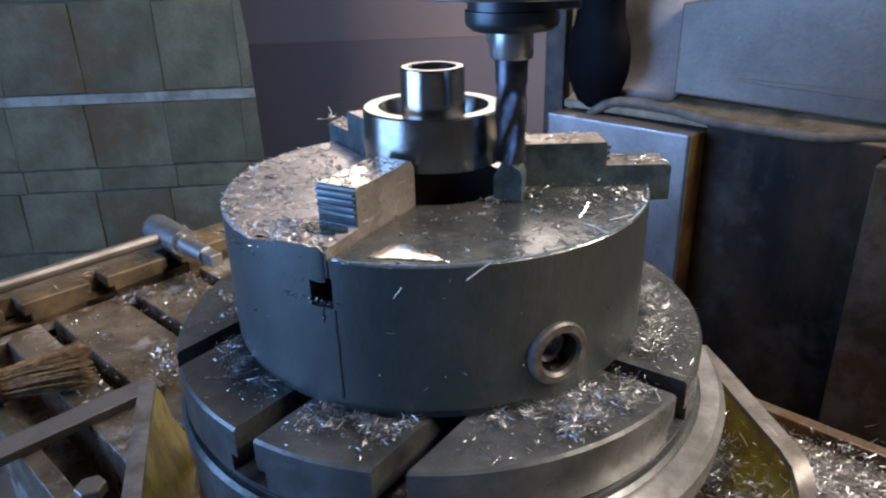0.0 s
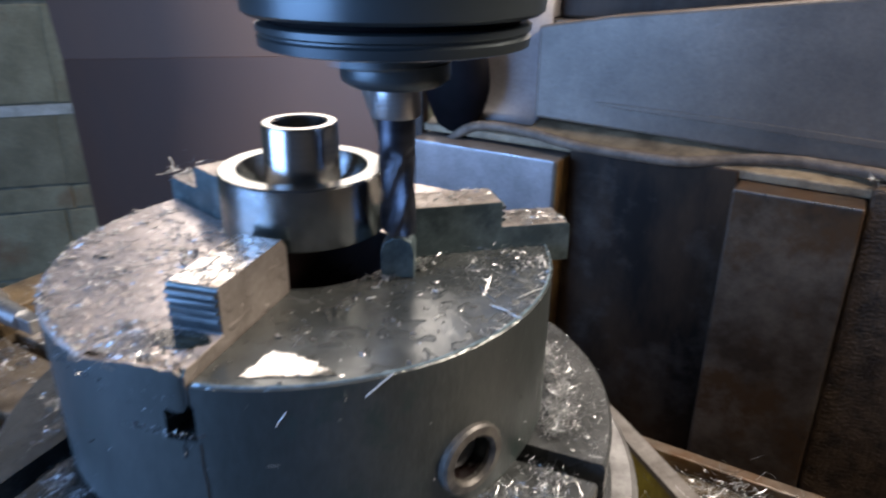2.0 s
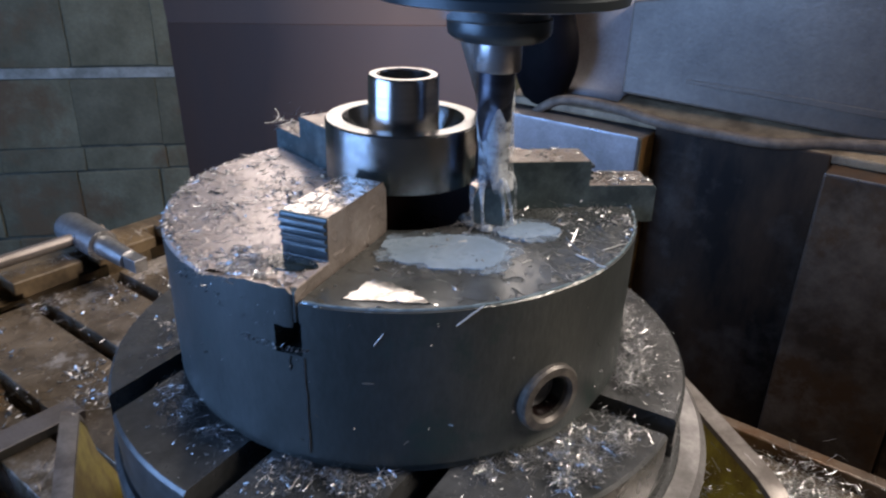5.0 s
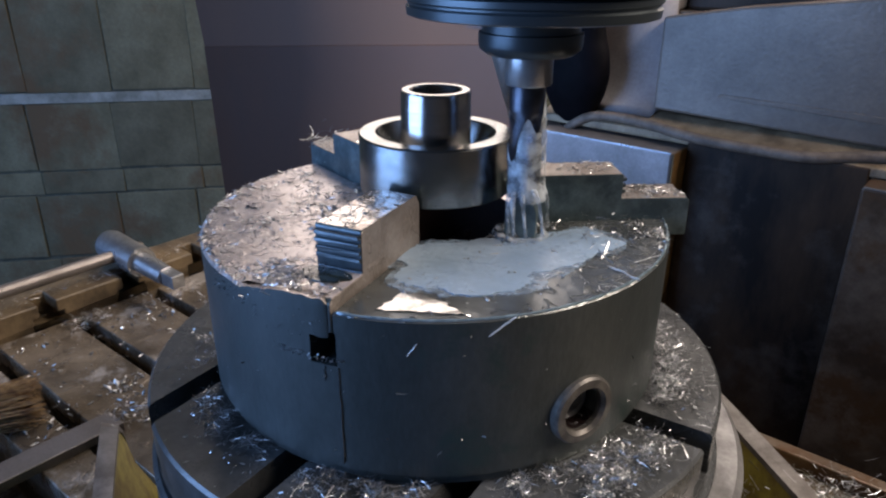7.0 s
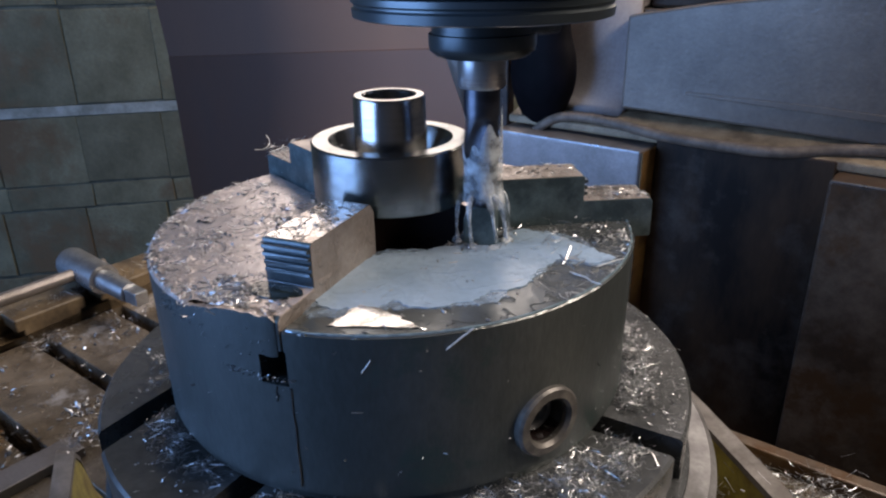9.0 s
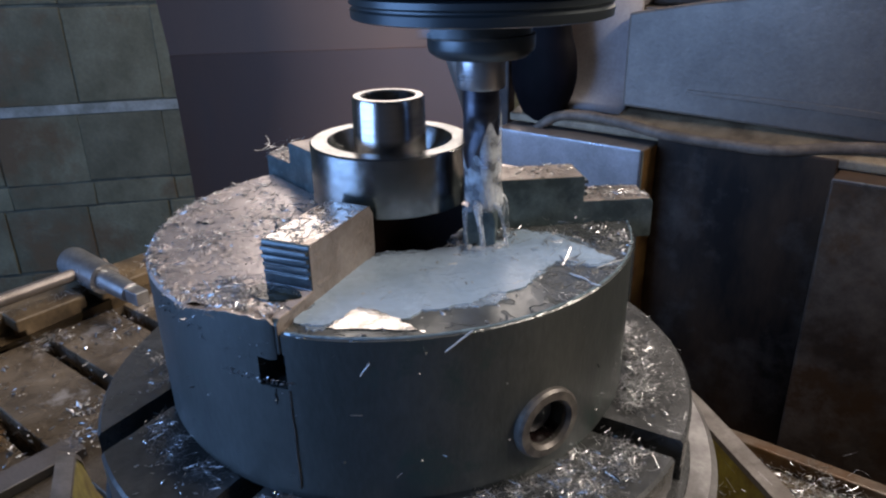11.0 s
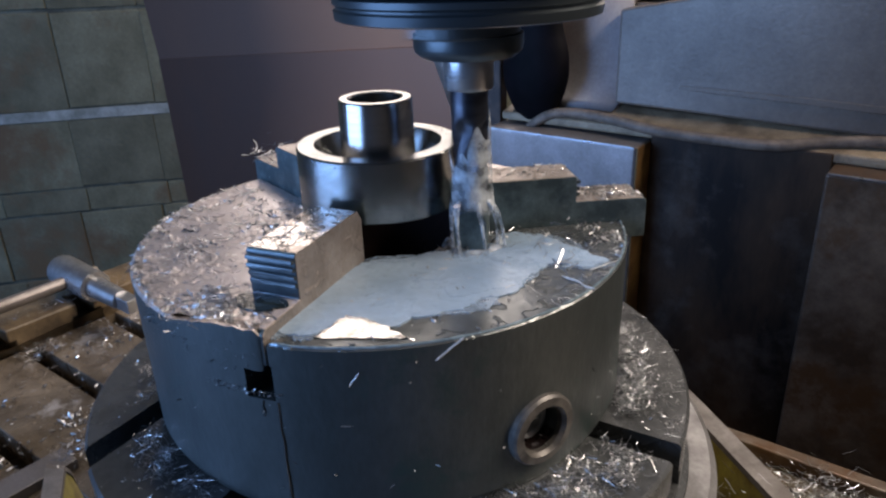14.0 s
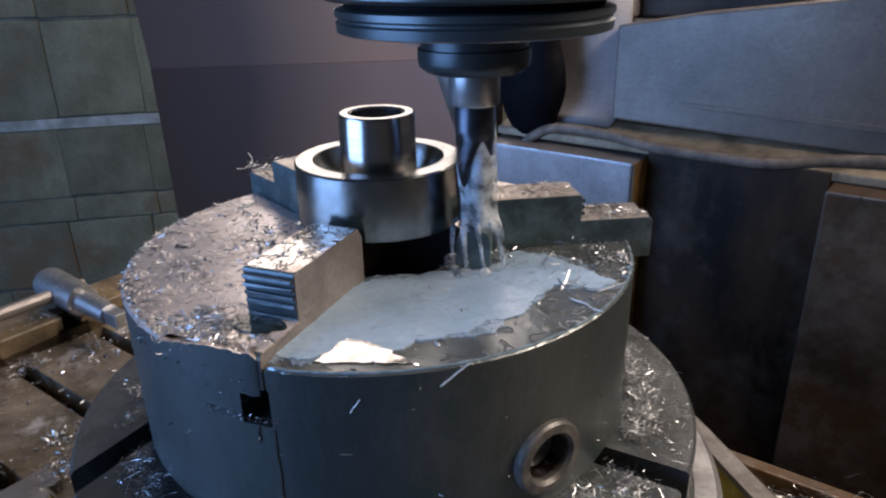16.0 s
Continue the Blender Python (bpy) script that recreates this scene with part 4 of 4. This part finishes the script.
crumbs("face_crumbs", [(300, clumps(ring_zone(0.052, 0.12, 132, 232, FACE - 0.0004), 20, 31, 0.0032, 0.0005)), (70, ring_zone(0.05, 0.123, 130, 234, FACE - 0.0005)), (260, ring_zone(0.1215, 0.1246, 135, 222, FACE - 0.0006)),
                       (160, ring_zone(0.104, 0.1245, -139, -121, TOP + 0.0052)), (130, ring_zone(0.05, 0.123, -112, -6, FACE - 0.0006)), (130, clumps(ring_zone(0.10, 0.121, -40, -8, FACE - 0.0005), 7, 33, 0.003, 0.0004)),
                       (50, ring_zone(0.0455, 0.049, -62, -20, FACE)), (60, spot(0.053, -0.036, 0.003, FACE - 0.0004, 0.003)), (40, spot(0.034, -0.044, 0.003, FACE - 0.0004, 0.001)),
                       (150, clumps(ring_zone(0.052, 0.06, 150, 225, FACE - 0.0004), 9, 36, 0.004, 0.0012))], 61, "small bright and dark flakes stuck in the oil on the chuck face")
crumbs("jaw_crumbs", [(60, jaw_zone(-120, 0, 0.05, 0.097, 0.1094)), (90, jaw_zone(-120, 0, 0.112, 0.125, 0.0892)), (70, jaw_zone(0, -0.0085, 0.05, 0.097, 0.1094)), (260, jaw_zone(0, -0.0085, 0.1, 0.135, 0.0954)), (200, jaw_zone(120, 0, 0.1, 0.132, 0.0954))], 62, "flakes of swarf caked on the jaw steps", size=(0.0006, 0.002))
crumbs("side_crumbs", [(70, side_zone(-129, -112.5, 0.0600, 0.0630)), (70, side_zone(-150, -116, 0.074, 0.084)), (22, side_zone(-200, -20, 0.01, 0.08))], 63, "wet flakes clinging to the chuck side", size=(0.0003, 0.0009))
crumbs("rotary_crumbs", [(n, on_rotary(w)) for n, w in ((200, clumps(ring_zone(0.128, 0.150, -33, 4, 0.0006), 26, 1, 0.004, 0.002)), (200, clumps(ring_zone(0.128, 0.152, -82, -42, 0.0006), 30, 2, 0.004, 0.0015)),
                         (320, clumps(ring_zone(0.1265, 0.145, -190, -92, 0.0006), 40, 3, 0.004, 0.001)), (120, ring_zone(0.128, 0.160, -190, 10, 0.0004)))], 64, "flakes of swarf strewn over the rotary table", size=(0.0004, 0.0011))
crumbs("table_crumbs", [(420, clumps(box_zone(-0.47, -0.22, -0.14, 0.14, ZT + 0.0005), 24, 6, 0.010, 0.001)), (160, box_zone(-0.47, -0.2, -0.15, 0.2, ZT + 0.0004)), (240, box_zone(0.17, 0.36, 0.08, 0.205, ZT + 0.001, 0.002)),
                        (160, clumps(box_zone(0.254, 0.285, 0.478, 0.505, 0.0316), 4, 8, 0.006, 0.004))], 65, "flakes of swarf strewn over the machine table", size=(0.0008, 0.0028))

# ---- single long slivers ----
for a, b, w in (((0.0225, -0.1245, TOP + 0.0006), (0.0112, -0.1262, 0.0768), 0.0008), ((0.0738, -0.080, TOP + 0.0006), (0.0827, -0.0965, TOP + 0.0012), 0.0008), ((0.1029, -0.0697, TOP + 0.0008), (0.087, -0.0767, TOP + 0.0006), 0.0005),
                ((-0.0178, -0.1246, 0.0737), (-0.0217, -0.1241, 0.0680), 0.0006), ((0.0246, -0.0513, TOP + 0.0006), (0.029, -0.0525, TOP + 0.0006), 0.0009), ((0.021, -0.0625, TOP + 0.0006), (0.0255, -0.0618, TOP + 0.0006), 0.0009),
                ((0.0519, -0.0592, TOP + 0.0006), (0.0535, -0.064, TOP + 0.0006), 0.0008), ((0.0514, -0.0848, TOP + 0.0006), (0.046, -0.0865, TOP + 0.0006), 0.0006)):
    p0, p1 = Vector(a), Vector(b)
    side = (p1 - p0).cross(Vector((0, 0, 1))).normalized()
    pts = [p0.lerp(p1, k / 8) + side * (0.0012 * noise.noise((k * 0.4, a[0] * 90, 2))) for k in range(9)]
    tagged(part("steel_sliver", tube(pts, [w * 0.5 * (0.5 + 0.5 * min(1, k, 8 - k)) for k in range(9)], 6), SLIVER, smooth=True), "single long bright sliver of steel", "swarf", "single steel slivers")

# ---- wet edge highlight, dark pool in the jaw pocket ----
# A thin bluish tube stands in for the highlight along the rim.
bm = bmesh.new()
tube([(0.1243 * math.cos(radians(-113.5 + 109 * i / 150)), 0.1243 * math.sin(radians(-113.5 + 109 * i / 150)), TOP - 0.0003) for i in range(151)],
     [0.0007 + 0.0005 * noise.noise((i * 0.23, 1.0, 4.0)) for i in range(151)], 8, bm)
tagged(part("rim_highlight", bm, BEAD, smooth=True), "thin bluish bead added as a highlight along the wet chuck rim", "coolant")
bm = bmesh.new()
rim_ = []
for k in range(36):
    a = 2 * math.pi * k / 36
    q = 1 + 0.22 * noise.noise((math.cos(a) * 1.6, math.sin(a) * 1.6, 9))
    rim_.append((0.1058 + 0.0066 * q * math.cos(a), -0.003 + 0.0125 * q * math.sin(a)))
prism(rim_, 0.0, 0.0012, bm)
dark = part("oil_pool", bm, DARKPOOL, bevel=0.0004)
dark.matrix_basis = pose(0, 0, 0.0893, 0, 0, -120)
tagged(dark, "dark wet oil pool on the lower jaw step", "oil pool")

# ---- coolant ----


def puddle(name, x, y, r, seed, stretch=1.0, turn=0.0, rise=0.0003, cover=COOLANT):
    rng = random.Random(seed)
    ph = [rng.uniform(0, 6.28) for _ in range(4)]
    n = 96
    bm = bmesh.new()
    rings = []
    for s, z in ((1.0, -0.0004), (0.995, rise)):
        row = []
        for k in range(n):
            a = 2 * math.pi * k / n
            q = r * s * (1 + 0.13 * math.sin(2 * a + ph[0]) + 0.10 * math.sin(3 * a + ph[1]) + 0.06 * math.sin(5 * a + ph[2])
                         + 0.09 * noise.noise((3 * math.cos(a) + seed, 3 * math.sin(a), seed)) + 0.10 * noise.noise((8 * math.cos(a) + seed, 8 * math.sin(a), seed)) + 0.05 * noise.noise((22 * math.cos(a), 22 * math.sin(a), seed)))
            row.append(bm.verts.new((q * math.cos(a) * stretch, q * math.sin(a), z)))
        rings.append(row)
    for k in range(n):
        bm.faces.new((rings[0][k], rings[0][(k + 1) % n], rings[1][(k + 1) % n], rings[1][k]))
    bm.faces.new(rings[0]), bm.faces.new(rings[1])
    ob = part(name, bm, cover)
    ob.matrix_basis = pose(x, y, TOP, 0, 0, turn)
    return tagged(ob, "shallow pool of milky coolant on the chuck face", "coolant", "coolant pools")


# Tilted mirror patch, shaped to put the window's glint on the wet rim.
oil = bmesh.new()
rings = []
CORNERS = [Vector(c) for c in ((-0.0345, -0.1135), (0.0035, -0.1215), (-0.0130, -0.1035), (-0.0215, -0.1000))]
MID = Vector((-0.0165, -0.1125))
for s_ in (1.0, 0.96, 0.8, 0.6, 0.4, 0.2):
    row = []
    for k in range(60):
        f = k / 15
        c = CORNERS[int(f) % 4].lerp(CORNERS[(int(f) + 1) % 4], f - int(f))
        c = MID + (c - MID) * s_ * (1 + 0.20 * noise.noise((c.x * 230, c.y * 230, 7)) + 0.07 * noise.noise((c.x * 700, c.y * 700, 3)))
        if c.length > 0.1236:
            c = c.normalized() * 0.1236
        depth = max(0.0, c.y + 0.1155 + 0.21 * (c.x + 0.0345))
        row.append(oil.verts.new((c.x - MID.x, c.y - MID.y, -0.0004 if s_ == 1.0 else 0.0004 + 0.11 * depth - 2.2 * depth * depth + 0.00003 * noise.noise((c.x * 300, c.y * 400, 1)))))
    rings.append(row)
for a, b in zip(rings, rings[1:]):
    for k in range(60):
        oil.faces.new((a[k], a[(k + 1) % 60], b[(k + 1) % 60], b[k]))
oil.faces.new(rings[0]), oil.faces.new(rings[-1])
glint_ob = part("glint_patch", oil, GLINT_FILM, smooth=True)
glint_ob.matrix_basis = pose(-0.0165, -0.1125, TOP)
tagged(glint_ob, "mirror bright patch that puts a window glint on the wet rim", "oil puddle")

# place, radius, stretch, turn, time at which it has spread
POOLS = [(0.018, -0.066, 0.013, 1.5, 5, 3.5), (0.010, -0.070, 0.016, 1.5, 0, 4.0), (0.026, -0.070, 0.014, 1.3, 0, 4.4), (0.022, -0.080, 0.012, 1.5, 0, 4.9),
         (0.058, -0.050, 0.011, 1.3, 20, 5.0), (-0.004, -0.076, 0.016, 1.3, 30, 5.8), (0.044, -0.062, 0.018, 1.3, 15, 6.3), (0.052, -0.068, 0.013, 1.4, 30, 6.8),
         (0.010, -0.087, 0.016, 1.6, -5, 6.6), (0.068, -0.049, 0.016, 1.2, -20, 7.0), (-0.020, -0.084, 0.017, 1.3, 40, 7.4), (0.034, -0.084, 0.014, 1.5, 20, 7.2),
         (0.000, -0.062, 0.017, 1.4, 0, 7.0), (-0.010, -0.094, 0.013, 1.7, -5, 9.6), (0.078, -0.056, 0.011, 1.4, -40, 8.2), (-0.032, -0.097, 0.010, 1.6, 45, 10.5),
         (0.022, -0.058, 0.015, 1.5, 0, 5.3), (0.060, -0.036, 0.010, 1.4, -20, 8.0), (-0.040, -0.0985, 0.0075, 1.6, 45, 11.3), (0.085, -0.064, 0.008, 1.5, -30, 9.0),
         (0.040, -0.078, 0.012, 1.5, 20, 7.3), (-0.016, -0.070, 0.013, 1.5, 50, 7.6)]
pools = [(puddle("coolant_pool", x, y, r, 40 + i, st, tu), x, y, tu, t) for i, (x, y, r, st, tu, t) in enumerate(POOLS)]
for i, p in enumerate(pools):
    p[0].data.transform(Matrix.Translation((0, 0, 0.00001 * i)))
for i, (x, y, r, st, tu, t) in enumerate(POOLS):
    rim = puddle("coolant_margin", x, y, r * 1.2, 80 + i, st, tu, 0.00012 + 0.000004 * i, FILM_MILK)
    tagged(rim, "thin translucent margin of milky coolant", group="coolant margins")
    pools.append((rim, x, y, tu, t))


def strand(points, widths, name="coolant_stream"):
    """A flattened ribbon of falling coolant."""
    bm = bmesh.new()
    rings = []
    n = 10
    pts = smooth_path(points, 5)
    for i, p in enumerate(pts):
        f = i / (len(pts) - 1) * (len(widths) - 1)
        k = min(int(f), len(widths) - 2)
        w = widths[k] + (widths[k + 1] - widths[k]) * (f - k)
        out = Vector((p.x, p.y, 0)).normalized() if p.x * p.x + p.y * p.y > 1e-9 else Vector((1, 0, 0))
        sid = Vector((-out.y, out.x, 0))
        rings.append([bm.verts.new(p + sid * (w * math.cos(2 * math.pi * j / n)) + out * (min(w, 0.0011) * math.sin(2 * math.pi * j / n))) for j in range(n)])
    for a, b in zip(rings, rings[1:]):
        for j in range(n):
            bm.faces.new((a[j], a[(j + 1) % n], b[(j + 1) % n], b[j]))
    bm.faces.new(rings[0]), bm.faces.new(rings[-1])
    ob = part(name, bm, VEIL, smooth=True)
    return tagged(ob, "streaming milky coolant running down the cutter", "coolant", "coolant streams")


def veil(a0, a1, z0, z1, r, seed):
    """A thin curved film of coolant that clings to the cutter."""
    bm = bmesh.new()
    n, m_ = 18, 14
    grid = []
    for i in range(n + 1):
        row = []
        for k in range(m_ + 1):
            f, h = i / n, k / m_
            a = radians(a0 + (a1 - a0) * f + 14 * math.sin(3.1 * h + seed))
            edge = 0.5 + 0.5 * math.sin(7 * f + seed * 2.1) * math.sin(3 * f + seed)
            z = z0 + (z1 - z0) * h * (0.55 + 0.45 * edge)
            rr = r + 0.0016 * (1 - h) ** 2 + 0.0007 * noise.noise((f * 4 + seed, h * 5, seed))
            row.append(bm.verts.new((rr * math.cos(a), rr * math.sin(a), z)))
        grid.append(row)
    for i in range(n):
        for k in range(m_):
            bm.faces.new((grid[i][k], grid[i + 1][k], grid[i + 1][k + 1], grid[i][k + 1]))
    ob = part("coolant_film", bm, VEIL, smooth=True)
    return tagged(ob, "thin milky film of coolant clinging to the cutter", "coolant", "coolant streams")


def foam(seed):
    """A ragged collar of foam round the lug's foot."""
    bm = bmesh.new()
    n, m_ = 48, 10
    grid = []
    for i in range(n):
        a = 2 * math.pi * i / n
        row = []
        for k in range(m_):
            b = 2 * math.pi * k / m_
            big = 0.0125 + 0.0025 * noise.noise((math.cos(a) * 2 + seed, math.sin(a) * 2, 0))
            fat = 0.0028 + 0.0016 * noise.noise((math.cos(a) * 4, math.sin(a) * 4 + seed, 1))
            row.append(bm.verts.new(((big + fat * math.cos(b)) * math.cos(a), (big + fat * math.cos(b)) * math.sin(a), fat * 0.8 * math.sin(b) + 0.0008 * noise.noise((9 * a, 3 * b, seed)))))
        grid.append(row)
    for i in range(n):
        for k in range(m_):
            p, q = grid[i], grid[(i + 1) % n]
            bm.faces.new((p[k], q[k], q[(k + 1) % m_], p[(k + 1) % m_]))
    return tagged(part("coolant_foam", bm, VEIL, smooth=True), "ragged collar of milky foam round the lug", "coolant")


foam_ring = foam(3.3)
streams = [veil(-150, -60, -0.001, 0.034, 0.0094, 1.0), veil(-95, 10, -0.002, 0.052, 0.0098, 2.3), veil(-30, 40, 0.0, 0.046, 0.0096, 4.1)]
rng = random.Random(8)
for a in (-160, -128, -100, -62, -30, 10):
    a0, reach = radians(a), rng.uniform(0.7, 1.25)
    pts = [((0.009 + 0.0065 * reach * (1 - (1 - k / 6) ** 2)) * math.cos(a0 + 0.05 * k), (0.009 + 0.0065 * reach * (1 - (1 - k / 6) ** 2)) * math.sin(a0 + 0.05 * k), 0.004 - 0.0236 * (k / 6) ** 1.7) for k in range(7)]
    streams.append(strand(pts, [0.0008, 0.0018, 0.0014, 0.0009, 0.0007, 0.0012]))

# ---- blocks of the far wall ----
blk_mesh = {}
COURSES = ((-1.05, -0.86), (-0.852, -0.66), (-0.652, -0.462), (-0.456, -0.392), (-0.385, -0.196), (-0.164, 0.083), (0.092, 0.30))
for row, (z0, z1) in enumerate(COURSES):
    for c in range(-9, 12):
        x0 = -0.702 + c * 0.222 + 0.018 * math.sin(row * 2.3) + (0.034 if row == 5 else 0.0)
        x1 = x0 + 0.222
        if x0 < -2.0 or x1 > 2.2:
            continue
        key = (row, c % 3)
        if key not in blk_mesh:
            g = random.Random(row * 10 + c % 3)
            bm = box(0.0012, 0.2208, 0.0165 - 0.002 * g.random(), 0.022, 0, z1 - z0)
            for v in bm.verts:
                v.co += Vector((g.uniform(-0.003, 0.003), g.uniform(-0.002, 0.002), g.uniform(-0.003, 0.003)))
            bmesh.ops.bevel(bm, geom=bm.edges[:], offset=0.002, segments=1, affect="EDGES")
            bmesh.ops.recalc_face_normals(bm, faces=bm.faces)
            me = bpy.data.meshes.new("block")
            bm.to_mesh(me)
            bm.free()
            me.materials.append(BLOCK)
            blk_mesh[key] = me
        ob = new("block", blk_mesh[key])
        ob.parent = wall_north
        ob.matrix_basis = pose(x0, 0, z0)


strip = part("mortar_bed", box(-2.0, 2.2, 0.0135, 0.0215, -0.1935, -0.1665), STRIP, wall_north, "pale uneven mortar bed")
for v in strip.data.vertices:
    v.co.z += 0.002 * noise.noise((v.co.x * 9, 0, v.co.z * 30))


def motions():
    # the spindle turns steadily
    walk(spindle, [(k / 30, pose(*SP, 0, 0, -80.0 * k)) for k in range(0, 481)])
    # coolant spreads over the chuck face from about three seconds on
    for ob, x, y, tu, t in pools:
        low, high = pose(x, y, TOP - 0.004, 0, 0, tu), pose(x, y, TOP + 0.0003, 0, 0, tu)
        walk(ob, [(0.0, low), (t - 0.45, low), (t, high), (16.0, high)])
    rows = [(0.0, pose(AXIS[0], AXIS[1], TOP - 0.006)), (3.1, pose(AXIS[0], AXIS[1], TOP - 0.006))]
    rows += [(3.5 + 0.25 * k, pose(AXIS[0], AXIS[1], TOP + 0.0008 * (k % 2), 0, 0, 17.0 * k)) for k in range(51)]
    walk(foam_ring, rows)
    # streams come down out of the spindle and waver round the cutter
    g = random.Random(21)
    for i, ob in enumerate(streams):
        up, down = SP[2] + 0.13, SP[2] + 0.0006
        rows = [(0.0, pose(SP[0], SP[1], up, 0, 0, 0)), (2.8, pose(SP[0], SP[1], up, 0, 0, 0)), (3.15 + 0.03 * i, pose(SP[0], SP[1], down, 0, 0, g.uniform(-12, 12)))]
        t = 3.5
        while t < 15.9:
            rows.append((t, pose(SP[0] + g.uniform(-0.0006, 0.0006), SP[1] + g.uniform(-0.0006, 0.0006), down + g.uniform(-0.0015, 0.003), 0, 0, g.uniform(-22, 22))))
            t += 0.1
        rows.append((16.0, pose(SP[0], SP[1], down, 0, 0, 0)))
        walk(ob, rows)


motions()
